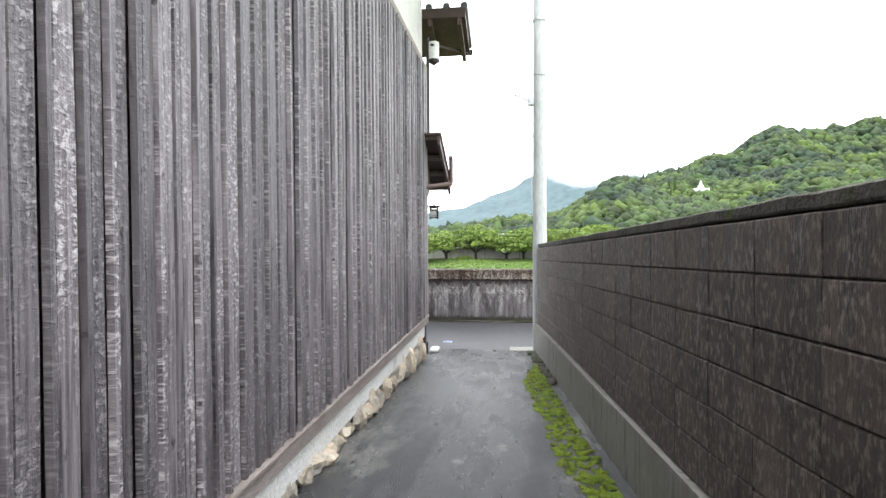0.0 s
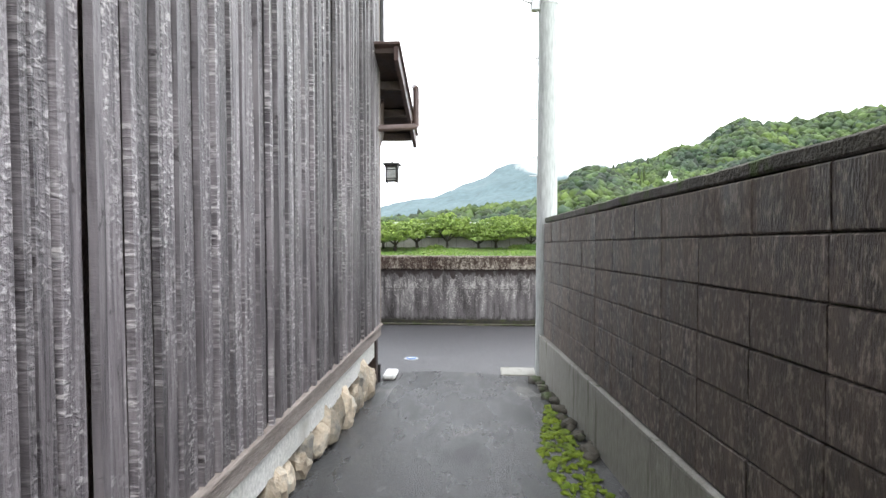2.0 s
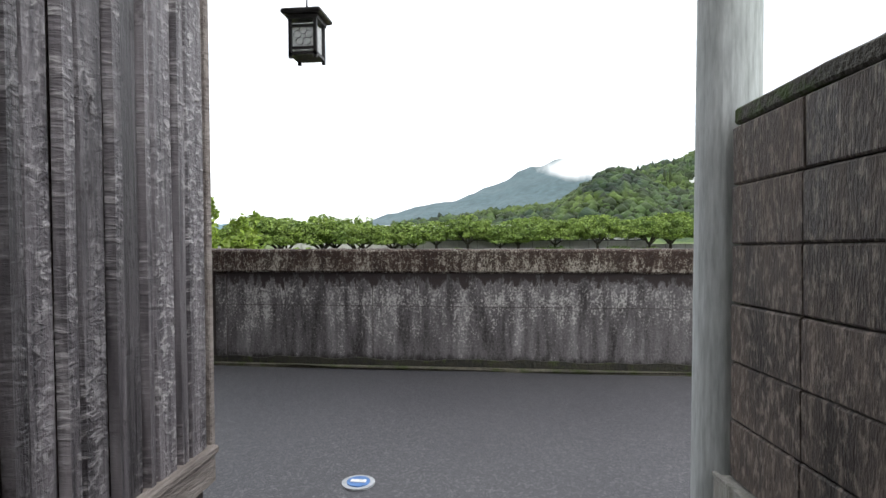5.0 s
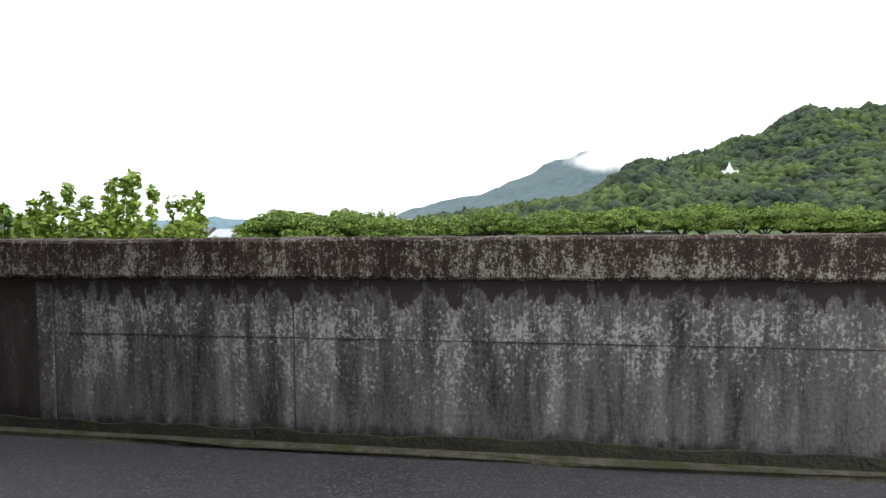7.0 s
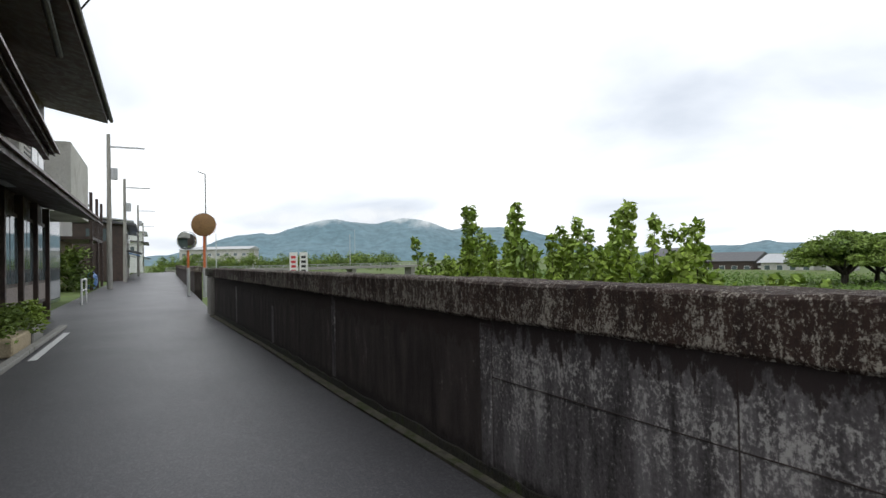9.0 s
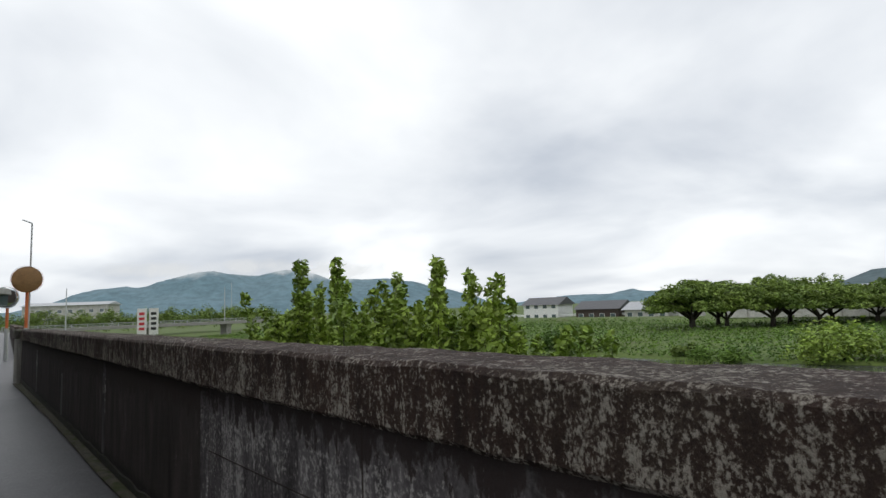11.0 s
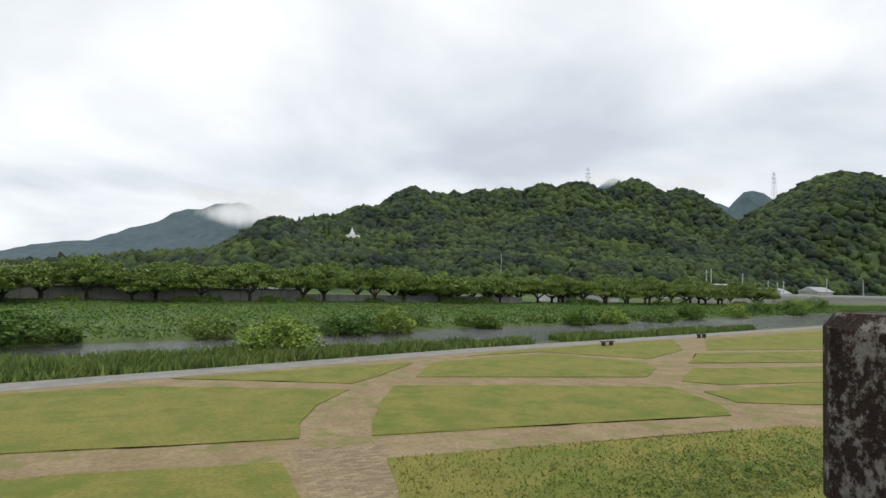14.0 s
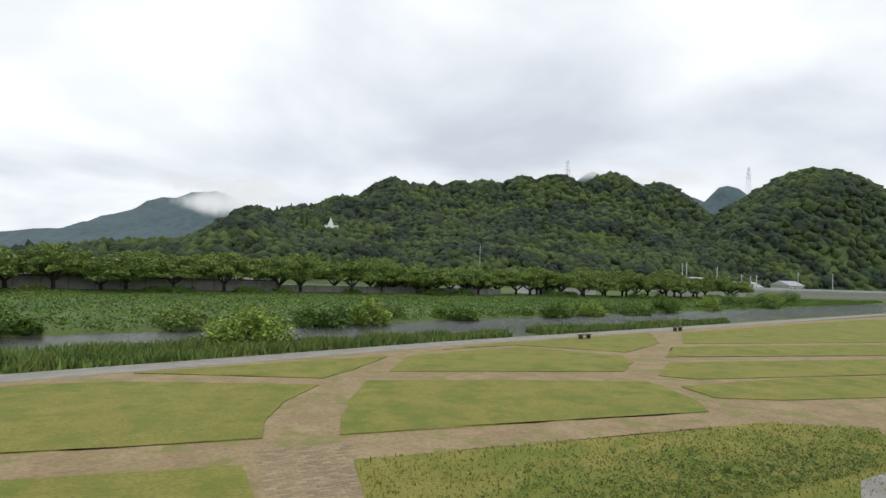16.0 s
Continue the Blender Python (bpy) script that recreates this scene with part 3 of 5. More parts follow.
part("sill_cap", box((LX - 0.05, -9, 0.6), (LX + 0.05, 8.205, 0.625), 0.004), M_SILL, house)
part("head_rail", box((LX - 0.05, -9, 4.33), (LX + 0.03, 8.2, 4.42), 0.006), M_SILL, house)
part("corner_board", box((LX - 0.14, 8.196, 0.5), (LX + 0.03, 8.222, 4.38), 0.004), M_SILL, house)
part("corner_post", box((LX - 0.1, 8.1, 0.0), (LX - 0.0, 8.2, 0.5), 0.006), M_TIMBER, house)
part("post_shoe", box((LX - 0.06, 8.202, 0.0), (LX + 0.02, 8.26, 0.2), 0.004), M_IRON, house, "black metal post shoe")
part("roof", prism([(LX + 0.95, -10), (LX + 0.95, 9.0), (-13, 9.0), (-13, -10)], 6.15, 6.3, lambda x, y: -0.25 * (x - LX)), M_TILE, house, "dark tiled upper roof")

# gable eave, pent roof and their gutters at the street corner
eave = part("street_eave", prism([(-12, 8.2), (LX + 0.62, 8.2), (LX + 0.62, 9.15), (-12, 9.15)], 5.15, 5.3, lambda x, y: -0.3 * (y - 8.2)), M_TIMBER, house, "dark timber street eave")
for i in range(18):
    x = LX + 0.55 - i * 0.45
    part("rafter", prism([(x - 0.05, 8.2), (x + 0.01, 8.2), (x + 0.01, 9.12), (x - 0.05, 9.12)], 5.03, 5.14, lambda x, y: -0.3 * (y - 8.2)), M_TIMBER, house)
for i in range(26):
    x = LX + 0.6 - i * 0.27
    part("roof_tile", tube((x, 8.2, 5.33), (x, 9.2, 5.03), 0.055, 0.055, 8), M_TILE, house)
g = bmesh.new()
add_tube(g, (-12, 9.2, 4.93), (LX + 0.66, 9.2, 4.93), 0.05, 0.05, 8)
part("gutter", g, M_IRON, house, "dark eave gutter")
part("gutter_hook", tube((LX + 0.1, 8.2, 4.75), (LX + 0.62, 9.15, 4.9), 0.02, 0.02, 6), M_IRON, house)
part("downpipe", tube((LX + 0.03, 8.3, 3.4), (LX + 0.03, 8.3, 4.9), 0.028, 0.028, 8), M_IRON, house, "dark downpipe")
# small pent roof over the ground floor
pr = lambda x, y: -0.42 * (y - 8.1)
part("pent_roof", prism([(-9, 7.95), (LX + 0.24, 7.95), (LX + 0.24, 9.35), (-9, 9.35)], 3.2, 3.245, pr), M_TIMBER, house, "dark boarded pent roof")
part("pent_sheet", prism([(-9, 7.9), (LX + 0.28, 7.9), (LX + 0.28, 9.4), (-9, 9.4)], 3.249, 3.275, pr), M_BROWNMETAL, house, "brown metal roof sheet")
part("barge_board", prism([(LX + 0.22, 7.92), (LX + 0.26, 7.92), (LX + 0.26, 9.4), (LX + 0.22, 9.4)], 3.11, 3.24, pr), M_BROWNMETAL, house)
for yy in (8.35, 8.8, 9.25):
    part("purlin", box((-9, yy - 0.035, 3.11 + pr(0, yy)), (LX + 0.215, yy + 0.035, 3.195 + pr(0, yy)), 0.004), M_TIMBER, house)
part("pent_pipe", tube((LX + 0.28, 8.95, 2.78), (LX + 0.28, 9.3, 2.98), 0.028, 0.028, 8), M_BROWNMETAL, house)
gp = bmesh.new()
add_tube(gp, (LX - 0.02, 8.12, 2.58), (LX + 0.36, 8.5, 2.66), 0.033, 0.033, 10)
add_tube(gp, (LX + 0.36, 8.5, 2.66), (LX + 0.36, 8.5, 3.05), 0.033, 0.033, 10)
add_tube(gp, (LX + 0.36, 8.5, 3.05), (LX + 0.33, 8.62, 3.1), 0.033, 0.033, 10)
part("pent_drain", gp, M_BROWNMETAL, house, "bent brown drain pipe")
part("bracket", prism([(LX - 0.06, 8.2), (LX + 0.01, 8.2), (LX + 0.01, 8.55), (LX - 0.06, 8.55)], 2.35, 2.75, lambda x, y: 0.6 * (y - 8.2)), M_TIMBER, house)
dome = bmesh.new()
bmesh.ops.create_uvsphere(dome, u_segments=14, v_segments=8, radius=0.075, matrix=Matrix.Translation((LX + 0.12, 8.32, 4.55)))
cam_dome = thing("security_camera", "white dome security camera under the eave", "security camera")
part("housing", tube((LX + 0.12, 8.32, 4.56), (LX + 0.12, 8.32, 4.82), 0.085, 0.085, 14), M_WHITE, cam_dome)
part("dome", dome, M_IRON, cam_dome, "black dome", smooth=True)

# hanging lantern
lan = thing("hanging_lantern", "small black iron lantern with a flower crest, hanging from the eave", "lantern", at=Matrix.Translation((-1.004 + 0.0, 9.26, 2.2)))
part("roof_plate", box((-0.1, -0.1, 0.135), (0.1, 0.1, 0.16), 0.008), M_IRON, lan)
part("roof_lip", box((-0.075, -0.075, 0.115), (0.075, 0.075, 0.134)), M_IRON, lan)
for dx in (-0.062, 0.062):
    for dy in (-0.062, 0.062):
        part("post", box((dx - 0.008, dy - 0.008, -0.07), (dx + 0.008, dy + 0.008, 0.115)), M_IRON, lan)
part("panel", box((-0.055, -0.055, -0.04), (0.055, 0.055, 0.1)), M_WHITE, lan, "pale paper panel")
part("base", box((-0.07, -0.07, -0.055), (0.07, 0.07, -0.04)), M_IRON, lan)
for a in range(5):
    u, w = 0.03 * math.cos(a * 1.257 + 1.57), 0.03 * math.sin(a * 1.257 + 1.57)
    ring = bmesh.new()
    bmesh.ops.create_cone(ring, cap_ends=False, segments=12, radius1=0.019, radius2=0.019, depth=0.006, matrix=Matrix.Translation((u, -0.058, 0.035 + w)) @ Matrix.Rotation(radians(90), 4, "X"))
    part("crest_ring", ring, M_IRON, lan)
for zz in (-0.02, 0.085):
    part("cross_bar", box((-0.06, -0.066, zz - 0.005), (0.06, -0.056, zz + 0.005)), M_IRON, lan)
part("knob", tube((0, 0, 0.16), (0, 0, 0.2), 0.014, 0.006, 8), M_IRON, lan)
part("chain", tube((0, 0, 0.2), (0, 0, 0.5), 0.004, 0.004, 6), M_IRON, lan)

# foundation stones
rng = np.random.default_rng(5)
for i in range(56):
    y = 7.75 - i * 0.17 + rng.uniform(-0.05, 0.05)
    hgt = max(0.05, 0.38 - alley_z(y))
    bm = bmesh.new()
    bmesh.ops.create_icosphere(bm, subdivisions=2, radius=1)
    sx, sy, sz = 0.05 + 0.03 * rng.random(), 0.07 + 0.06 * rng.random(), hgt * (0.35 + 0.3 * rng.random())
    if i == 2:
        sx, sy, sz = 0.09, 0.15, 0.24
    off = Vector(rng.uniform(-9, 9, 3))
    for v in bm.verts:
        v.co *= 1 + 0.55 * noise.noise(v.co * 1.5 + off) + 0.18 * noise.noise(v.co * 4 + off)
        v.co = Vector((v.co.x * sx, v.co.y * sy, v.co.z * sz))
    st = part("foundation_stone", bm, M_STONE, None, smooth=False)
    st.matrix_basis = Matrix.Translation((LX - 0.03 + 0.05 * rng.random(), y, alley_z(y) + sz * 0.75))
    tagged(st, "rough tan rubble stone under the plaster band", "stone", "foundation stones")
tub = thing("white_tray", "white plastic tray lying at the house corner", "tray")
part("tray", box((LX + 0.03, 8.28, 0.02), (LX + 0.16, 8.55, 0.075), 0.015, ), M_WHITE, tub)
part("rim", box((LX + 0.005, 8.26, 0.0), (LX + 0.2, 8.58, 0.02), 0.004), M_IRON, tub)
rub = thing("rubble_pile", "low dark broken concrete lumps beside the footing", "rubble")
for i in range(22):
    y = 8.4 - 0.11 * i + rng.uniform(-0.05, 0.05)
    v, f = ico_lumps(rng, np.array([[wall_x(y) - rng.uniform(0.07, 0.14), y, alley_z(y) + 0.015]]), [rng.uniform(0.03, 0.085)], 1, 0.65)
    link_mesh("lump", mesh_np("lump", v, f), M_CAP, rub)

# moss strip at the foot of the block wall
pl, sz = [], []
for i in range(900):
    y = rng.uniform(2.3, 7.4)
    w = 0.28 * min(1, (7.5 - y) / 1.2) * min(1, (y - 2.0) / 1.5)
    x = wall_x(y) - 0.14 - w * rng.random() ** 1.2 - 0.02
    pl.append((x, y, alley_z(y) + 0.002)); sz.append(rng.uniform(0.012, 0.036))
v, f = ico_lumps(rng, np.array(pl), sz, 1, 0.55)
tagged(link_mesh("moss", mesh_np("moss", v, f), M_MOSS), "bright green moss clumps on the wet asphalt edge", "moss", kind="stuff")

# ---- utility pole ----
pole = thing("utility_pole", "tall pale concrete utility pole with steps and bands", "utility pole")
part("shaft", tube((0.765, 8.69, -0.3), (0.765, 8.69, 10.5), 0.117, 0.078, 24), M_POLE, pole)
for zz in (3.95, 4.35, 5.2, 5.6):
    part("band", tube((0.765, 8.69, zz), (0.765, 8.69, zz + 0.02), 0.108, 0.108, 24), M_STEEL, pole, "steel band")
for k, zz in enumerate((2.15, 2.75, 3.4, 3.95)):
    s = 1 if k % 2 else -1
    part("step_bolt", tube((0.765 - 0.09, 8.69, zz), (0.765 - 0.19, 8.69 - 0.02, zz), 0.007, 0.007, 6), M_STEEL, pole)
part("bracket", box((0.58, 8.62, 3.88), (0.68, 8.7, 4.02), 0.01), M_STEEL, pole)
part("bracket_arm", tube((0.62, 8.66, 3.95), (0.34, 8.66, 4.07), 0.012, 0.012, 6), M_STEEL, pole)
part("cable", tube((0.64, 8.64, 2.4), (0.66, 8.64, 9.5), 0.008, 0.008, 6), M_STEEL, pole)


# ---- riverside park ----
PZ = -3.9
base = prism([(-70, 19), (150, 14), (170, 74), (60, 57), (25, 50.5), (-3, 43.5), (-40, 34), (-70, 27)], PZ - 0.1, PZ)
tagged(part("pavement_park", base, M_PAVER), "weedy brick-paved park ground with worn paths", "pavement", kind="structure")
xs_ = [-70, -40, -15, -3, 10, 25, 45, 70, 110, 170]
gp = [(x, float(river_path(np.float64(x))) - 1.1) for x in xs_] + [(x, float(river_path(np.float64(x))) + 1.2) for x in reversed(xs_)]
tagged(part("pavement_riverside", prism(gp, PZ - 0.1, PZ + 0.012), M_GREYPATH), "pale grey path along the river", "path", kind="structure")
plots = [
    [(-60, 18), (5.2, 18), (5.9, 27.9), (-0.6, 29.2), (-14, 31.5), (-25, 33.4), (-40, 31), (-60, 25)],
    [(7.2, 18), (7.8, 23.9), (8.7, 27.2), (24.3, 25.2), (27.5, 23.0), (24, 20.5), (20, 18.8)],
    [(-14, 34), (-1, 31.6), (6.8, 30.15), (7.3, 32.4), (8.6, 35.0), (10.9, 37.8), (2.5, 41.6), (-3, 41.6), (-10, 39.9)],
    [(9.15, 29.75), (23.9, 27.3), (25.6, 29.6), (26.8, 33.0), (20, 35.9), (13.3, 38.0), (11.0, 34.2)],
    [(15.4, 40.2), (28.2, 35.9), (31.5, 38.4), (33.2, 40.8), (29.5, 47.0), (19, 45.3)],
    [(22.5, 47.3), (29.5, 48.2), (35.2, 42.3), (43, 46), (50, 53.3), (38, 51.2), (26, 48.9)],
    [(27.5, 31.5), (26.6, 29.0), (29.0, 27.6), (34, 26.2), (60, 20), (64, 24.5), (36, 31.0)],
    [(29.0, 34.2), (30.2, 32.6), (62, 25.5), (70, 29.5), (34, 37.6)],
    [(36, 39.6), (70, 31), (82, 36), (42, 43.8)],
    [(45, 45.2), (84, 37.2), (110, 45), (135, 62), (110, 62.5), (54, 52.5)],
    [(3.5, 43.6), (11.5, 39.4), (13.5, 41.0), (17.5, 45.3), (12, 44.9)],
]
for pts in plots:
    bm = prism(pts, PZ - 0.05, PZ + 0.035)
    bmesh.ops.subdivide_edges(bm, edges=bm.edges, cuts=12)
    for v in bm.verts:
        q = v.co * 0.9
        v.co.x += 0.14 * noise.noise(q); v.co.y += 0.14 * noise.noise(q + Vector((5, 5, 0)))
    g = part("lawn", bm, M_GRASS)
    tagged(g, "mown yellow-green lawn plot with ragged edges", "lawn", "park lawns", kind="structure")


def blades(rng, px, py, pz, h, w):
    n = len(px)
    a = rng.uniform(0, 6.283, n); lean = rng.normal(0, 0.35, (n, 2)) * h[:, None]
    dx, dy = np.cos(a) * w, np.sin(a) * w
    v = np.stack([np.stack([px - dx, py - dy, pz], 1), np.stack([px + dx, py + dy, pz], 1),
                  np.stack([px + lean[:, 0], py + lean[:, 1], pz + h], 1)], 1).reshape(-1, 3)
    return v, np.arange(3 * n).reshape(-1, 3)


rng = np.random.default_rng(11)
# short blades over the nearest plots
def inside(pts, x, y):
    r = np.zeros(len(x), bool)
    for (xa, ya), (xb, yb) in zip(pts, pts[1:] + pts[:1]):
        r ^= ((ya > y) != (yb > y)) & (x < (xb - xa) * (y - ya) / (yb - ya + 1e-9) + xa)
    return r


for k, count in ((1, 9000),):
    pts = plots[k]
    qx, qy = [max(p[0], -14) for p in pts], [p[1] for p in pts]
    px, py = rng.uniform(min(qx), max(qx), count), rng.uniform(max(min(qy), 19.5), max(qy), count)
    ok = inside(pts, px, py)
    px, py = px[ok], py[ok]
    tall = 0.03 + 0.05 * rng.random(len(px)) * (1.6 if k == 1 else 1.0)
    v, f = blades(rng, px, py, np.full(len(px), PZ + 0.03), tall, rng.uniform(0.012, 0.03, len(px)))
    tagged(link_mesh("lawn_grass", mesh_np("lawn_grass", v, f), M_GRASS), "short grass blades on the lawn", "grass", kind="stuff")

n = 2600
px, py = 17 + rng.normal(0, 5.5, n), 20.6 + np.abs(rng.normal(0, 1.9, n))
ok = inside(plots[1], px, py) & (px > 9)
px, py = px[ok], py[ok]
v, f = leaves(rng, np.stack([px, py, np.full(len(px), PZ + 0.07)], 1), np.full((len(px), 1), 0.09), 7, 0.035, 0.4)
tagged(link_mesh("lawn_weeds", mesh_np("lawn_weeds", v, f), M_REED), "low dark clover weeds spreading over the lawn corner", "weeds", kind="stuff")

# reeds on the near bank
n = 60000
px = rng.uniform(-60, 75, n)
rp, nb = river_path(px), near_bank(px)
t = rng.random(n)
py = rp + 1.3 + (nb - rp - 1.0) * t
keep = (nb - rp > 4.3) | (rng.random(n) < 0.5)
keep &= ~((px > 33) & (px < 37))
px, py = px[keep], py[keep]
hh = rng.uniform(0.35, 0.95, len(px)) * (0.8 + 0.35 * np.sin(px * 0.7) * np.sin(py * 0.9 + px * 0.21))
v, f = blades(rng, px, py, np.full(len(px), PZ - 0.05), hh, rng.uniform(0.05, 0.11, len(px)))
tagged(link_mesh("reeds", mesh_np("reeds", v, f), M_REED), "thick green reeds along the near river bank", "reeds", kind="stuff")

wx = np.linspace(-240, 320, 113)
wv = np.concatenate([np.stack([wx, near_bank(wx) - 0.8, np.full(113, PZ - 0.22)], 1), np.stack([wx, far_bank(wx) + 0.8, np.full(113, PZ - 0.22)], 1)])
wi = np.arange(112)
tagged(link_mesh("water", mesh_np("water", wv, np.stack([wi, wi + 1, wi + 114, wi + 113], 1)), M_WATER), "dark rippled shallow river water", "river", kind="structure")

# creeper meadow on the far bank
n = 52000
px = rng.uniform(-150, 260, n)
fb = far_bank(px)
py = fb + 0.3 + (124 - fb) * rng.random(n) ** 1.1
pz = ground_z(px, py) + 0.05 + 0.35 * (0.5 + 0.5 * np.sin(px * 0.31 + 2 * np.sin(py * 0.2))) * rng.random(n)
v, f = leaves(rng, np.stack([px, py, pz], 1), np.full((n, 1), 0.36), 4, 0.16, 0.5)
tagged(link_mesh("creeper_meadow", mesh_np("creeper_meadow", v, f), M_KUDZU), "rank green creepers and weeds on the far bank", "weeds", kind="stuff")


def bush(name, x, y, z, w, h, seed, material, label, group, leaf=0.16, count=34):
    r = np.random.default_rng(seed)
    b = thing(name, label, "bush", group, at=Matrix.Translation((x, y, z)))
    k = count
    a = r.uniform(0, 6.283, k); rad = np.sqrt(r.random(k)) * w * 0.5; zz = r.uniform(0.1, 0.85, k) * h * (1 - 0.6 * (rad / (w * 0.5)) ** 2)
    c = np.stack([np.cos(a) * rad, np.sin(a) * rad, zz], 1)
    v, f = leaves(r, c, np.full((k, 1), 0.17 * w) * r.uniform(0.7, 1.2, (k, 1)), 100, leaf * 0.62)
    link_mesh("foliage", mesh_np("foliage", v, f), material, b)
    st = bmesh.new()
    for i in range(5):
        add_tube(st, (0, 0, -0.2), tuple(c[i]), 0.05, 0.015, 6)
    part("stems", st, M_BARK, b)
    return b


bush("riverside_bush", 10.5, 53.2, PZ, 5.2, 2.7, 1, M_SHRUB, "rounded bright green willow bush on the near bank", "bank bushes", 0.22, 60)
for i, (x, y, w, h) in enumerate([(-13.5, 69.5, 6, 3.4), (-7, 70, 6, 2.6), (21, 73, 5, 2.8), (26, 73.5, 4.5, 3.2), (14, 71, 3.5, 2), (58, 78, 4, 3), (67, 79.5, 4.5, 2.6), (78, 80, 5, 2.6), (92, 84, 4, 3.6),
                                  (112, 88, 5, 3), (130, 93, 6, 3.5), (150, 98, 7, 3.4), (165, 103, 8, 4), (185, 108, 8, 4), (-40, 72, 5, 2.5), (-62, 74, 6, 3), (40, 76, 3, 1.6), (140, 90, 5, 2)]):
    y = y - 6 + 0.08 * (x + 8)
    bush("bank_bush", x, y, float(ground_z(np.float64(x), np.float64(y))), w, h, 20 + i, M_KUDZU if i % 3 else M_SHRUB, "leafy green bush on the far river bank", "bank bushes", 0.26, 40)


for i in range(24):
    x = -58 + i * 6.3 + 2.5 * math.sin(i * 2.7)
    y = float(far_bank(np.float64(x))) + 1.8 + 1.4 * math.sin(i * 1.9)
    bush("bank_bush", x, y, float(ground_z(np.float64(x), np.float64(y))), 3.0 + 1.4 * math.sin(i * 3.3), 1.3 + 0.5 * math.sin(i * 5.1), 400 + i, (M_KUDZU, M_LEAF, M_REED)[i % 3],
         "low tangled green bush at the water's edge", "bank bushes", 0.24, 20)


# ---- cherry trees on the far levee ----
def cherry_mesh(seed):
    r = np.random.default_rng(seed)
    t = bmesh.new()
    top = []
    add_tube(t, (0, 0, -0.3), (0.1, 0, 1.3), 0.34, 0.24, 9)
    for i in range(6):
        a = i * 1.05 + r.uniform(-0.3, 0.3)
        p1 = (math.cos(a) * 1.3, math.sin(a) * 1.3, 2.3 + r.uniform(-0.2, 0.3))
        p2 = (math.cos(a) * (3.0 + r.random()), math.sin(a) * (3.0 + r.random()), 3.6 + r.uniform(-0.4, 0.8))
        add_tube(t, (0.1, 0, 1.2), p1, 0.17, 0.12, 7); add_tube(t, p1, p2, 0.12, 0.05, 6)
        top.append(p2)
    me_t = bpy.data.meshes.new("trunk"); t.to_mesh(me_t); t.free(); me_t.materials.append(M_BARK)
    k = 64
    a = r.uniform(0, 6.283, k); rad = np.sqrt(r.random(k)) * 5.2
    zz = 5.6 - 0.085 * rad ** 2 + r.uniform(-1.9, 0.8, k)
    c = np.stack([np.cos(a) * rad, np.sin(a) * rad, np.maximum(zz, 2.8)], 1)
    v, f = leaves(r, c, np.array([[1.25, 1.25, 0.5]]) * r.uniform(0.7, 1.25, (k, 1)), 130, 0.2, 0.3)
    me_c = mesh_np("crown", v, f); me_c.materials.append(M_LEAF)
    return me_t, me_c


kinds = [cherry_mesh(s) for s in (1, 2, 3, 4)]
rng = np.random.default_rng(21)
for i in range(68):
    back = i >= 35
    x = (-76 + i * 7.4 if not back else -78 + (i - 35) * 7.4 + 3.7) + rng.uniform(-2.6, 2.6)
    y = 127.5 + rng.uniform(-1.8, 1.8) + (10 if x < -60 else 0) + (7.5 if back else 0)
    near = 1 - 0.28 * min(1.0, max(0.0, (-10 - x) / 50))
    x, y = x * near, 11 + (y - 11) * near
    if x < -46:
        continue
    big = 1.08 if x < -16 else (1.12 if back else 1.0)
    tr = thing("cherry_tree", "spreading dark green cherry tree on the levee", "tree", "cherry row",
               at=Matrix.Translation((x, y, float(ground_z(np.float64(x), np.float64(y))))) @ Matrix.Rotation(rng.uniform(0, 6.28), 4, "Z") @ Matrix.Diagonal((big * rng.uniform(0.9, 1.3), big * rng.uniform(0.9, 1.3), big * rng.uniform(0.78, 1.2), 1)))
    a, b = kinds[i % 4]
    link_mesh("trunk", a, None, tr); link_mesh("crown", b, None, tr)

for i in range(16):
    x = rng.uniform(-70, 165)
    bush("levee_shrub", x, 124.5 + rng.uniform(-1, 1.5), -3.1, rng.uniform(3, 6), rng.uniform(0.8, 1.7), 300 + i, M_LEAF if i % 2 else M_KUDZU, "low leafy shrub under the cherry trees", "shrubs on the levee", 0.26, 30)

# factory wall, sheds and houses behind the trees
LZ = -2.85
fence = thing("compound_wall", "long grey panel wall behind the cherry trees", "wall")
for i in range(34):
    x = -50 + i * 4.0
    hgt = 2.0 if x < 28 else 1.3
    part("panel", box((x + 0.06, 131.9, LZ - 0.5), (x + 3.94, 132.1, LZ + hgt)), M_GREYWALL, fence)
    part("post", box((x - 0.12, 131.82, LZ - 0.5), (x + 0.058, 132.2, LZ + hgt + 0.1)), M_FOOTING, fence)
part("wall_cap", box((-50, 131.7, LZ + 2.002), (28, 132.3, LZ + 2.2)), M_TILE, fence)
part("levee_ledge", box((-50, 125.9, -3.8), (100, 126.2, -2.85)), M_CAP, fence, "dark retaining kerb")


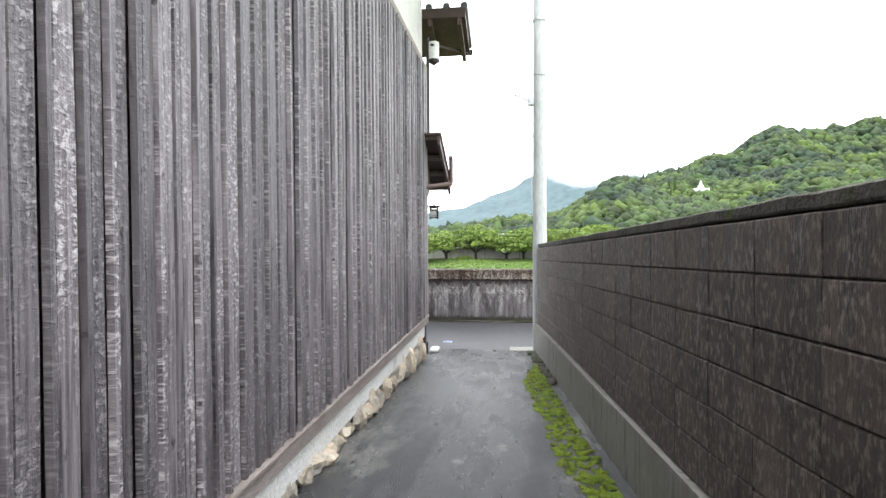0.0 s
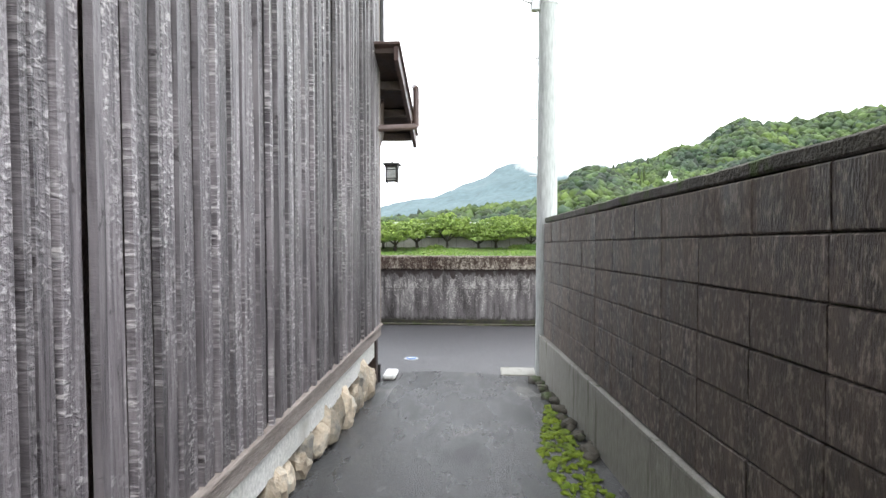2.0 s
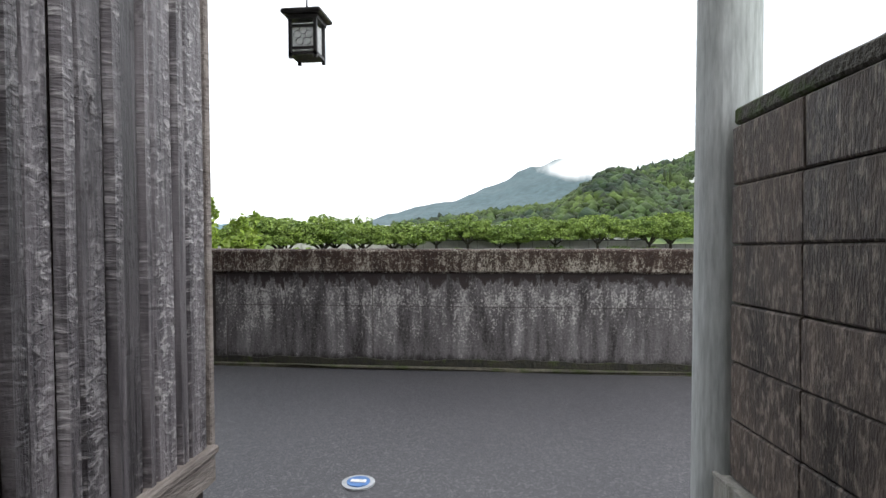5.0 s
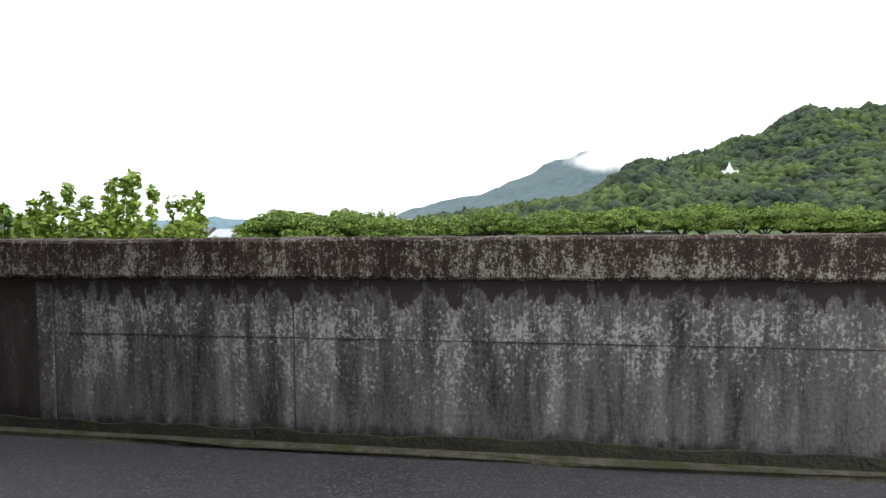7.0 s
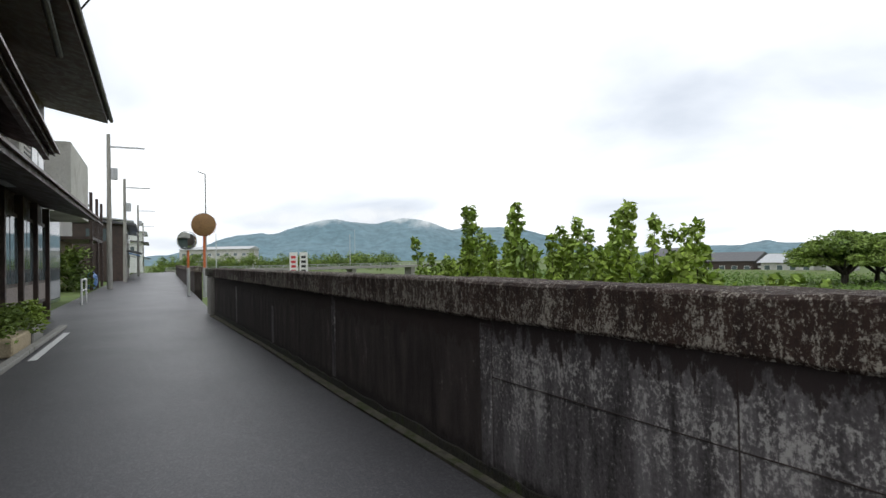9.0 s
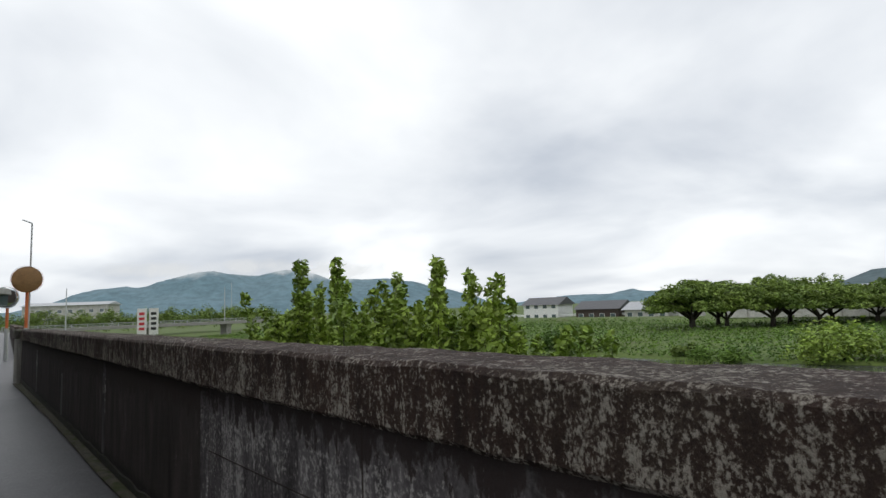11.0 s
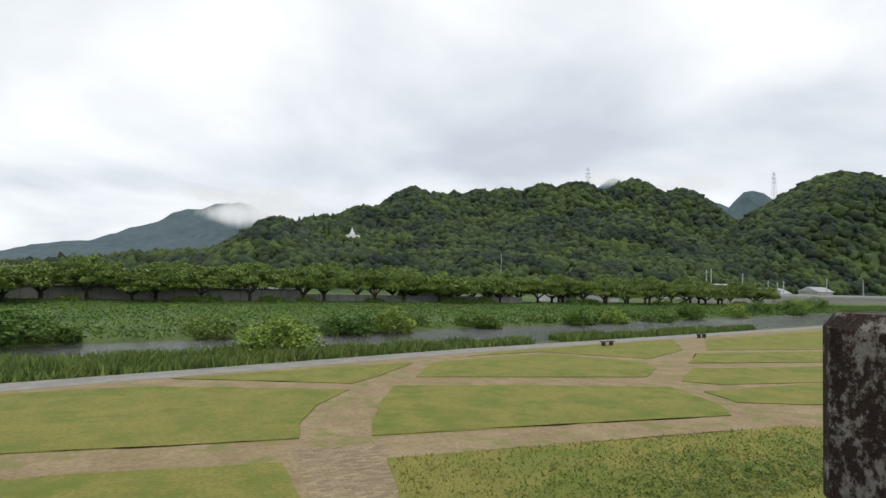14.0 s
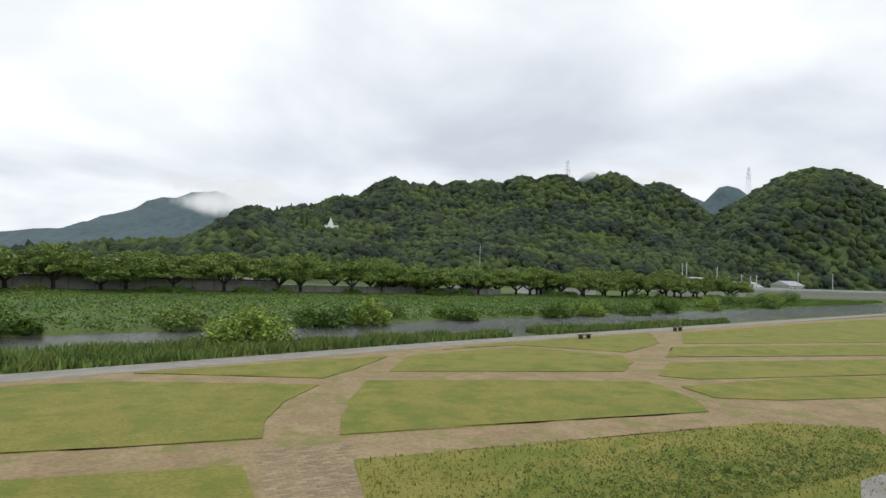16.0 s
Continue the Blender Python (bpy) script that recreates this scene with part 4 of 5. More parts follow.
def far_house(x, y, z, w, d, h, wall, roofm, label, turn=0.0, pitch=0.45):
    hs = thing("far_house", label, "house", "houses across the river", at=pose(x, y, z, 0, 0, turn))
    part("wall", box((-w / 2, -d / 2, -1), (w / 2, d / 2, h)), wall, hs)
    bm = bmesh.new()
    o = 0.7
    pts = [(-w / 2 - o, -d / 2 - o, h), (w / 2 + o, -d / 2 - o, h), (w / 2 + o, 0, h + pitch * d / 2 + 0.3), (-w / 2 - o, 0, h + pitch * d / 2 + 0.3),
           (-w / 2 - o, d / 2 + o, h), (w / 2 + o, d / 2 + o, h)]
    vs = [bm.verts.new(p) for p in pts]
    bm.faces.new((vs[0], vs[1], vs[2], vs[3])); bm.faces.new((vs[3], vs[2], vs[5], vs[4])); bm.faces.new((vs[0], vs[3], vs[4])); bm.faces.new((vs[1], vs[5], vs[2])); bm.faces.new((vs[0], vs[4], vs[5], vs[1]))
    part("roof", bm, roofm, hs)
    k = max(2, int(w / 3))
    for i in range(k):
        for zz in ([1.0] if h < 4 else [1.0, 3.9]):
            cx = -w / 2 + (i + 0.5) * w / k
            win = part("window", box((cx - 0.75, -d / 2 - 0.04, zz), (cx + 0.75, -d / 2 + 0.1, zz + 1.2)), M_WHITE, hs)
            part("pane", box((cx - 0.66, -d / 2 - 0.055, zz + 0.08), (cx + 0.66, -d / 2 - 0.041, zz + 1.12)), M_GLASS, win)
    return hs


far_house(-112, 152, -4.2, 12, 9, 5.0, M_WHITE, M_TILE, "white two-storey house with dark tiled roof", 8)
far_house(-92, 152, -4.2, 13, 9, 3.4, M_TIMBER, M_TILE, "dark wooden house with tiled hip roof", 5)
far_house(-76, 150, -4.0, 12, 8, 2.8, M_GREYWALL, M_STEEL, "low pale shed with light metal roof")
far_house(-64, 146, -2.8, 5, 4, 2.2, M_GREYWALL, M_TILE, "small grey shed under the trees", 10)
far_house(-15, 148, -2.8, 32, 14, 4.0, M_GREYWALL, M_STEEL, "long factory shed with pale roof", 0, 0.2)
far_house(22, 150, -2.8, 22, 12, 4.4, M_WHITE, M_STEEL, "white factory building behind the trees", 0, 0.2)
for i, x in enumerate((62, 84, 108, 126)):
    far_house(x, 142 + 2 * i, -2.8, 9, 8, 2.6, M_WHITE, M_TILE, "pale house glimpsed between the trees", i * 6)
guard = thing("white_guardrail", "long white guard rail on the far levee", "guard rail")
part("rail", box((-140, 150, -2.6), (-74, 150.15, -2.05)), M_WHITE, guard)
for i in range(34):
    part("post", box((-140 + 2 * i, 150.16, -3.6), (-139.85 + 2 * i, 150.3, -2.1)), M_STEEL, guard)

# road with poles downstream
br = thing("river_road", "long pale concrete road embankment downstream", "road")
part("deck", box((172, 150, -1.0), (420, 156, -0.1)), M_FOOTING, br)
part("rail", box((172, 149.9, 0.0), (420, 150.0, 0.7)), M_STEEL, br)
part("wall", box((172, 150.2, -4), (420, 155.8, -1.0)), M_FOOTING, br)
for i, (x, h) in enumerate([(186, 9), (188.5, 9.5), (206, 8.5), (214, 5), (222, 6), (228, 5.5), (232, 6), (262, 8), (290, 8)]):
    up = thing("far_utility_pole", "thin pale utility pole beside the far road", "utility pole", "far poles")
    part("shaft", tube((x, 157, -1.2), (x + (0.6 if i == 2 else 0), 157, h), 0.2, 0.14, 8), M_POLE, up)
    part("crossarm", box((x - 1.0, 156.8, h - 1.0), (x + 1.0, 156.9, h - 0.85)), M_STEEL, up)
for i, (x, w) in enumerate([(195, 14), (218, 10), (250, 16), (285, 12)]):
    far_house(x, 175, -1.0, w, 9, 3.0 if i % 2 else 1.8, M_GREYWALL if i % 2 else M_WHITE, M_STEEL, "low pale house beside the far road")
fp = thing("mast", "slender steel mast among the far trees", "mast")
part("shaft", tube((84, 139, -1), (84, 139, 9.8), 0.12, 0.06, 8), M_STEEL, fp)
# pale green bamboo-like tree behind the row
for (x, y, h, s) in ((66, 140, 9, 5), (60, 141, 8, 6), (-36, 150, 10, 7)):
    bush("feathery_tree", x, y, -2.9, 7, h, s, M_SHRUB if x > 0 else M_LEAF, "feathery pale green tree behind the cherry row", "", 0.4, 60)

# benches
for (x, y) in ((38.6, 50.4), (55.6, 54.3)):
    be = thing("park_bench", "dark wooden backless bench on the lawn edge", "bench", "park benches", at=pose(x, y, PZ + 0.03, 0, 0, 14))
    for k in range(3):
        part("seat_slat", box((-0.85, -0.22 + k * 0.15, 0.34), (0.85, -0.09 + k * 0.15, 0.40), 0.008), M_TIMBER, be)
    for dx in (-0.6, 0.6):
        part("leg", box((dx - 0.07, -0.18, -0.05), (dx + 0.07, 0.18, 0.34), 0.01), M_TIMBER, be)
ramp = prism([(16.5, 18.4), (22, 18.6), (26, 20.4), (20.3, 20.2)], PZ - 0.1, PZ + 0.06)
tagged(part("pavement_ramp", ramp, M_GREYPATH), "pale concrete foot of a ramp at the lawn corner", "pavement", kind="structure")


# ---- hills ----
def polar(bearing, dist):
    """Bearing in degrees to the left of the river's normal."""
    return -math.sin(radians(bearing)) * dist + 2.6, math.cos(radians(bearing)) * dist + 11.6


def hill_range(name, peaks, x0, x1, y0, y1, nx, ny, material, label, rough, foot=-3.0):
    def height(x, y):
        z = np.full(x.shape, foot)
        for b, d, h, wx_, wy_ in peaks:
            cx, cy = polar(b, d)
            a = radians(b)
            u = (x - cx) * math.cos(a) + (y - cy) * math.sin(a)
            w = -(x - cx) * math.sin(a) + (y - cy) * math.cos(a)
            r2 = (u / wx_) ** 2 + (w / wy_) ** 2
            z = np.maximum(z, foot + (h - foot) * np.exp(-0.5 * r2 ** 0.85))
        amp = np.clip((z - foot) / 40, 0, 1)
        edge = np.clip((y - y0) / 70, 0, 1)
        z = foot + (z - foot) * edge * edge * (3 - 2 * edge)
        return z + rough * amp * edge * (np.sin(x * 0.021 + 1.3 * np.sin(y * 0.013)) + 0.6 * np.sin(y * 0.035 + x * 0.027) + 0.5 * np.sin(x * 0.07 + np.sin(y * 0.06)))
    ob = link_mesh(name, rough_grid(name, x0, x1, y0, y1, nx, ny, height), material)
    for p in ob.data.polygons:
        p.use_smooth = True
    tagged(ob, label, "hill", kind="structure")
    return height


near_h = hill_range("backdrop_hills", [
    (-10.5, 330, 33, 26, 60), (-15, 420, 44, 50, 70), (-19, 480, 61, 45, 80), (-23.7, 560, 93, 52, 110), (-28, 600, 93, 60, 110), (-33, 640, 104, 70, 120), (-25.9, 580, 92, 40, 110), (-30.4, 620, 99, 45, 110), (-36.5, 655, 113, 50, 110),
    (-40, 670, 119, 75, 120), (-45, 680, 122, 75, 110), (-49.3, 690, 113, 60, 110), (-62, 640, 110, 80, 130), (-68, 640, 86, 100, 130), (-76, 680, 100, 120, 140),
    (-4, 300, 13, 60, 40), (-14, 300, 18, 60, 50), (-30, 330, 18, 90, 50), (-48, 380, 20, 90, 60), (-26, 420, 45, 60, 70), (-36, 460, 55, 60, 80), (-44, 500, 60, 60, 80)],
    -150, 1300, 190, 1000, 146, 82, M_FOREST, "steep hills under dense dark green forest", 1.6, -5.0)
rng = np.random.default_rng(33)
n = 90000
px, py = rng.uniform(-60, 1000, n), rng.uniform(200, 760, n)
pz = near_h(px, py)
dist = np.hypot(px, py)
keep = (pz > 1.0) & (rng.random(n) < np.clip(360 / dist, 0.3, 1) ** 1.5)
px, py, pz = px[keep][:23000], py[keep][:23000], pz[keep][:23000]
v, f = ico_lumps(rng, np.stack([px, py, pz + 1.0], 1), rng.uniform(1.9, 4.2, len(px)) * np.clip(np.hypot(px, py) / 420, 0.8, 1.25), 1, 0.9)
tagged(link_mesh("hill_forest", mesh_np("hill_forest", v, f), M_FOREST), "dense forest canopy covering the hills", "forest", kind="stuff")
# a few conifers along the left ridge
bm = bmesh.new()
for i in range(46):
    b, d = rng.uniform(-18, -10.5), rng.uniform(330, 470)
    x, y = polar(b, d)
    z = float(near_h(np.array([x]), np.array([y]))[0])
    add_tube(bm, (x, y, z - 1), (x, y, z + rng.uniform(5, 9)), 1.6, 0.1, 7)
tagged(part("conifers", bm, M_FOREST), "scattered dark conifers on the ridge", "trees", kind="stuff")
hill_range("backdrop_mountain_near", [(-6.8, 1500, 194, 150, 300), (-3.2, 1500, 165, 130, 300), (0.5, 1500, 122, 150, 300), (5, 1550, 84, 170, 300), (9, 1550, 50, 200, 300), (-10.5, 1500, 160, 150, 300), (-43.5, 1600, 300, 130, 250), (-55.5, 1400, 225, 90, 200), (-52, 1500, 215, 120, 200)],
           -700, 2200, 700, 2200, 100, 60, M_HAZE, "far mountain coloured blue-green for haze, in low cloud", 5.0, -40.0)
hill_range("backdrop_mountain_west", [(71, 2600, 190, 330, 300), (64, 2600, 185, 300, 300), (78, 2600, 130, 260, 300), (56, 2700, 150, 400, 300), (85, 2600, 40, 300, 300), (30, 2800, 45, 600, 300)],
           -4000, 200, -200, 3300, 100, 80, M_HAZEFAR, "far mountains coloured blue for haze, under cloud", 6.0, -60.0)


def mist_material():
    m = bpy.data.materials.new("self_lit_mist")
    m.use_nodes = True
    n, l = m.node_tree.nodes, m.node_tree.links
    out = n["Material Output"]; n.remove(n["Principled BSDF"])
    tc = n.new("ShaderNodeTexCoord")
    ln = n.new("ShaderNodeVectorMath"); ln.operation = "LENGTH"; l.new(tc.outputs["Object"], ln.inputs[0])
    fall = n.new("ShaderNodeMapRange"); fall.inputs[1].default_value, fall.inputs[2].default_value, fall.inputs[3].default_value, fall.inputs[4].default_value = 0.25, 1.0, 0.42, -0.55
    l.new(ln.outputs["Value"], fall.inputs[0])
    t = n.new("ShaderNodeTexNoise"); t.inputs["Scale"].default_value, t.inputs["Detail"].default_value, t.inputs["Roughness"].default_value, t.inputs["Distortion"].default_value = 0.011, 7, 0.55, 0.6
    l.new(n.new("ShaderNodeNewGeometry").outputs["Position"], t.inputs["Vector"])
    ad = n.new("ShaderNodeMath"); ad.operation = "ADD"; l.new(fall.outputs[0], ad.inputs[0]); l.new(t.outputs[0], ad.inputs[1])
    rp = n.new("ShaderNodeMapRange"); rp.inputs[1].default_value, rp.inputs[2].default_value, rp.inputs[4].default_value = 0.42, 1.0, 0.85
    rp.interpolation_type = "SMOOTHSTEP"
    l.new(ad.outputs[0], rp.inputs[0])
    # emission stands in for the daylight that whitens the cloud
    tr, em, mx = n.new("ShaderNodeBsdfTransparent"), n.new("ShaderNodeEmission"), n.new("ShaderNodeMixShader")
    em.inputs[0].default_value, em.inputs[1].default_value = (0.95, 0.98, 1.0, 1), 1.15
    l.new(rp.outputs[0], mx.inputs[0]); l.new(tr.outputs[0], mx.inputs[1]); l.new(em.outputs[0], mx.inputs[2]); l.new(mx.outputs[0], out.inputs[0])
    return m


M_MIST = mist_material()


def mist(bearing, dist, z, w, h):
    """A bank of low cloud: a bulging sheet across the bearing, glowing white by itself."""
    x, y = polar(bearing, dist)
    me = rough_grid("backdrop_mist", -1, 1, -1, 1, 17, 9, lambda u, q: 0.25 * (1 - u * u) * (1 - q * q))
    ob = link_mesh("backdrop_mist", me, M_MIST)
    ob.matrix_basis = Matrix.Translation((x, y, z)) @ Matrix.Rotation(radians(bearing), 4, "Z") @ Matrix.Rotation(radians(90), 4, "X") @ Matrix.Diagonal((w, h, 40, 1))
    tagged(ob, "white self-lit sheet of low cloud clinging to the mountain side", "cloud", kind="structure")


for spec in ((-7.6, 1180, 128, 120, 48), (-9.5, 1150, 148, 150, 60), (-4.5, 1200, 165, 120, 32), (-6.2, 1100, 120, 90, 36), (-42.5, 1150, 212, 120, 26), (-50.5, 1150, 196, 130, 42), (-47, 1250, 205, 120, 30),
             (76, 2150, 160, 300, 60), (67, 2150, 172, 330, 62), (59, 2150, 150, 300, 80)):
    mist(*spec)
pav_d = next(d for d in range(300, 470) if near_h(*[np.array([q]) for q in polar(-17.6, d)])[0] > 26)
pav_x, pav_y = polar(-17.6, pav_d)
temple = thing("hill_pavilion", "small white pavilion with spire on the wooded hill", "pavilion", at=Matrix.Translation((pav_x, pav_y, 29.0)) @ Matrix.Diagonal((0.7, 0.7, 0.7, 1)))
part("base", box((-6, -3, -10), (6, 3, 1.5)), M_WHITE, temple)
part("drum", tube((0, 0, 1.5), (0, 0, 4), 2.6, 2.2, 12), M_WHITE, temple)
part("spire", tube((0, 0, 4), (0, 0, 8.5), 1.5, 0.1, 12), M_WHITE, temple)
for (b, d, zb, h) in ((-41, 690, 120, 24), (-57, 720, 104, 30)):
    x, y = polar(b, d)
    py_ = thing("power_pylon", "grey steel lattice power pylon on the ridge", "pylon", "ridge pylons", at=Matrix.Translation((x, y, zb - 6)))
    for sx in (-1, 1):
        for sy in (-1, 1):
            part("leg", tube((sx * 2.5, sy * 2.5, 0), (sx * 0.6, sy * 0.6, h + 6), 0.22, 0.14, 5), M_STEEL, py_)
    for k in range(3):
        part("crossarm", box((-4.5 + k * 0.5, -0.2, h - 6 + k * 4.5), (4.5 - k * 0.5, 0.2, h - 5.7 + k * 4.5)), M_STEEL, py_)
    for k in range(7):
        w = 2.5 - 1.9 * k / 7
        part("brace", tube((-w, -w, k * (h + 6) / 7), (w, -w, (k + 1) * (h + 6) / 7), 0.1, 0.1, 4), M_STEEL, py_)


# ---- tall shrubs behind the flood wall ----
def shrub(x, y, z, h, seed, width=0.6):
    r = np.random.default_rng(seed)
    s = thing("tall_shrub", "upright leafy light green shrub behind the wall", "shrub", "shrubs behind the wall", at=Matrix.Translation((x, y, z)))
    st = bmesh.new()
    cs, rs = [], []
    for i in range(8):
        bx, by = r.normal(0, width * 0.55, 2)
        hh = h * r.uniform(0.68, 1.0) if i else h
        if i == 0:
            bx = by = 0
        add_tube(st, (bx * 0.4, by * 0.4, 0), (bx, by, hh * 0.97), 0.016, 0.005, 5)
        for k in range(13):
            q = 0.15 + 0.85 * k / 12
            cs.append((bx * q, by * q, hh * q)); rs.append([0.22 * (1.12 - q) + 0.06] * 2 + [0.14])
    v, f = leaves(r, np.array(cs), np.array(rs), 62, 0.05, 0.8)
    link_mesh("foliage", mesh_np("foliage", v, f), M_SHRUB, s)
    part("stems", st, M_BARK, s)


for i, (x, y, top) in enumerate([(-8.15, 15.1, 2.1), (-7.6, 15.6, 1.7), (-6.25, 14.7, 1.98), (-5.75, 15.3, 1.75), (-5.6, 15.9, 1.85), (-5.1, 15.5, 1.8), (-4.7, 15.1, 1.85), (-4.15, 15.55, 1.6),
                                 (-8.8, 15.6, 1.5), (-6.9, 15.2, 1.35), (-9.4, 16.2, 1.8), (-7.2, 16.2, 1.3), (-6.55, 15.9, 1.55), (-5.3, 14.9, 1.3), (-4.4, 16.0, 1.35), (-8.5, 14.9, 1.2), (-10.3, 16.4, 1.5), (-7.9, 15.9, 1.25), (-3.7, 16.2, 1.0)]):
    z = float(ground_z(np.float64(x), np.float64(y)))
    shrub(x, y, z, top - 0.1 - z, 50 + i)


# ---- the lane to the west ----
def lane_y(x):
    return 8.35 - 0.052 * (x + 1.0)


def lane(x, off, z):
    return (x, lane_y(x) + off, z)


LANE = Matrix.Translation((-1.0, 7.85, 0)) @ Matrix.Rotation(math.atan(-0.052), 4, "Z")


def lane_thing(name, label, category, group=""):
    """A thing whose own x runs along the lane (negative: west) and whose y is the distance from the house line."""
    return thing(name, label, category, group, at=LANE)


shop = lane_thing("street_house", "dark two-storey wooden house with deep eaves and glazed sliding doors", "house")
part("wall", box((-16, -6, 0.0), (-1.4, -0.16, 5.2)), M_TIMBER, shop)
part("upper_eave", prism([(-16.6, -1), (-1.5, -1), (-1.5, 1.15), (-16.6, 1.15)], 5.25, 5.4, lambda x, y: -0.22 * y), M_TIMBER, shop, "dark deep upper eave")
part("upper_roof", prism([(-16.8, -4), (-1.4, -4), (-1.4, 1.2), (-16.8, 1.2)], 5.405, 5.5, lambda x, y: -0.22 * y), M_TILE, shop)
part("upper_gutter", tube((-16.8, 1.22, 5.12), (-1.4, 1.22, 5.12), 0.05, 0.05, 8), M_IRON, shop)
part("lower_eave", prism([(-15.6, -0.15), (-3.4, -0.15), (-3.4, 0.95), (-15.6, 0.95)], 2.62, 2.7, lambda x, y: -0.3 * y), M_TIMBER, shop, "dark lower pent roof")
part("lower_sheet", prism([(-15.7, -0.15), (-3.3, -0.15), (-3.3, 1.0), (-15.7, 1.0)], 2.704, 2.74, lambda x, y: -0.3 * y), M_BROWNMETAL, shop)
for i in range(8):
    x = -15.4 + i * 1.5
    fr = part("sliding_door", box((x, -0.15, 0.45), (x + 1.4, -0.08, 2.25), 0.006), M_TIMBER, shop)
    for k in range(2):
        part("pane", box((x + 0.07 + k * 0.66, -0.095, 0.95), (x + 0.66 + k * 0.66, -0.07, 2.17)), M_GLASS, fr)
    part("panel", box((x + 0.07, -0.095, 0.52), (x + 1.33, -0.072, 0.88)), M_SILL, fr)
for i in range(9):
    part("post", box((-15.5 + i * 1.5 - 0.05, -0.14, 0.0), (-15.5 + i * 1.5 + 0.05, 0.0, 2.62), 0.005), M_TIMBER, shop)
for i in range(7):
    x = -15.4 + i * 1.9
    w = part("upper_window", box((x, -0.155, 3.25), (x + 1.6, -0.1, 4.6), 0.006), M_SILL, shop)
    for k in range(2):
        part("pane", box((x + 0.07 + 0.76 * k, -0.11, 3.32), (x + 0.74 + 0.76 * k, -0.085, 4.53)), M_GLASS, w)
part("downpipe", tube((-8.2, -0.03, 0.0), (-8.2, -0.03, 5.0), 0.035, 0.035, 8), M_STEEL, shop)
for x in (-6.4, -10.2):
    ac = lane_thing("air_conditioner", "off-white outdoor air-conditioner unit on the pent roof", "air conditioner", "air conditioners")
    part("body", box((x - 0.4, 0.1, 2.72), (x + 0.4, 0.42, 3.28), 0.02), M_GREYWALL, ac)
    for k in range(6):
        part("grille_slat", box((x - 0.32, 0.422, 2.8 + k * 0.075), (x + 0.18, 0.432, 2.83 + k * 0.075)), M_IRON, ac)
    part("foot", box((x - 0.4, 0.08, 2.55), (x + 0.4, 0.44, 2.72)), M_STEEL, ac)
ac = lane_thing("air_conditioner", "off-white outdoor air-conditioner unit standing on the ground", "air conditioner", "air conditioners")
part("body", box((-8.3, 0.08, 0.05), (-7.5, 0.4, 0.62), 0.02), M_GREYWALL, ac)
for k in range(6):
    part("grille_slat", box((-8.2, 0.402, 0.14 + k * 0.075), (-7.7, 0.412, 0.17 + k * 0.075)), M_IRON, ac)
part("foot", box((-8.3, 0.06, 0.0), (-7.5, 0.42, 0.05)), M_FOOTING, ac)
spot = lane_thing("eave_spotlight", "small red spotlight on a bent arm at the eave", "spotlight")
part("arm", tube((-9.5, 1.2, 5.15), (-9.3, 1.5, 5.5), 0.015, 0.015, 6), M_IRON, spot)
part("head", tube((-9.38, 1.45, 5.46), (-9.2, 1.62, 5.56), 0.06, 0.08, 10), M_RED, spot)
for i, (x, w) in enumerate(((-4.6, 1.0), (-6.0, 1.2), (-9.6, 1.3), (-10.9, 0.9))):
    pb = lane_thing("planter_box", "weathered concrete planter with leafy plants", "planter", "planters")
    part("trough", box((x - w / 2, 0.12, 0.0), (x + w / 2, 0.46, 0.26), 0.02), M_FOOTING if i % 2 else M_OCHRE, pb)
    r = np.random.default_rng(70 + i)
    c = np.stack([r.uniform(x - w / 2, x + w / 2, 26), r.uniform(0.12, 0.5, 26), r.uniform(0.28, 0.62, 26)], 1)
    v, f = leaves(r, c, np.full((26, 1), 0.13), 26, 0.045)
    link_mesh("plants", mesh_np("plants", v, f), M_SHRUB if i % 2 else M_LEAF, pb)
kerb = lane_thing("kerb_stone", "low concrete kerb along the house front", "kerb")
part("kerb", box((-13, 0.5, 0.0), (-2.0, 0.62, 0.07), 0.01), M_FOOTING, kerb)

# the white balcony house and further houses
h2 = lane_thing("balcony_house", "pale house with stained ochre wall and dark balcony", "house")
part("lower_wall", box((-40, -6, 0), (-30.5, -2.2, 2.7)), M_OCHRE, h2, "stained ochre ground floor wall")
part("upper_wall", box((-40, -6, 2.705), (-30.5, -2.2, 5.6)), M_GREYWALL, h2)
part("roof", prism([(-41, -7), (-29.8, -7), (-29.8, -1.4), (-41, -1.4)], 5.7, 5.85, lambda x, y: -0.3 * (y + 4)), M_TILE, h2)
part("balcony_floor", box((-40, -2.19, 2.6), (-33, -0.6, 2.75)), M_TIMBER, h2)
for k in range(15):
    part("baluster", box((-40 + k * 0.48, -0.66, 2.75), (-39.94 + k * 0.48, -0.6, 3.7)), M_TIMBER, h2)
part("balcony_rail", box((-40, -0.68, 3.7), (-33, -0.58, 3.78)), M_TIMBER, h2)
for x in (-39.5, -36.5, -33.2):
    part("post", box((x - 0.07, -0.72, 0), (x + 0.07, -0.58, 5.0)), M_TIMBER, h2)
wing = lane_thing("white_bay", "white jutting upper-storey bay", "bay window")
part("bay", box((-24.5, -1.5, 2.9), (-19.5, 0.0, 5.0), 0.01), M_GREYWALL, wing)
part("bay_leg", box((-24.4, -1.4, 0.0), (-19.6, -0.9, 2.9)), M_GLASS, wing)
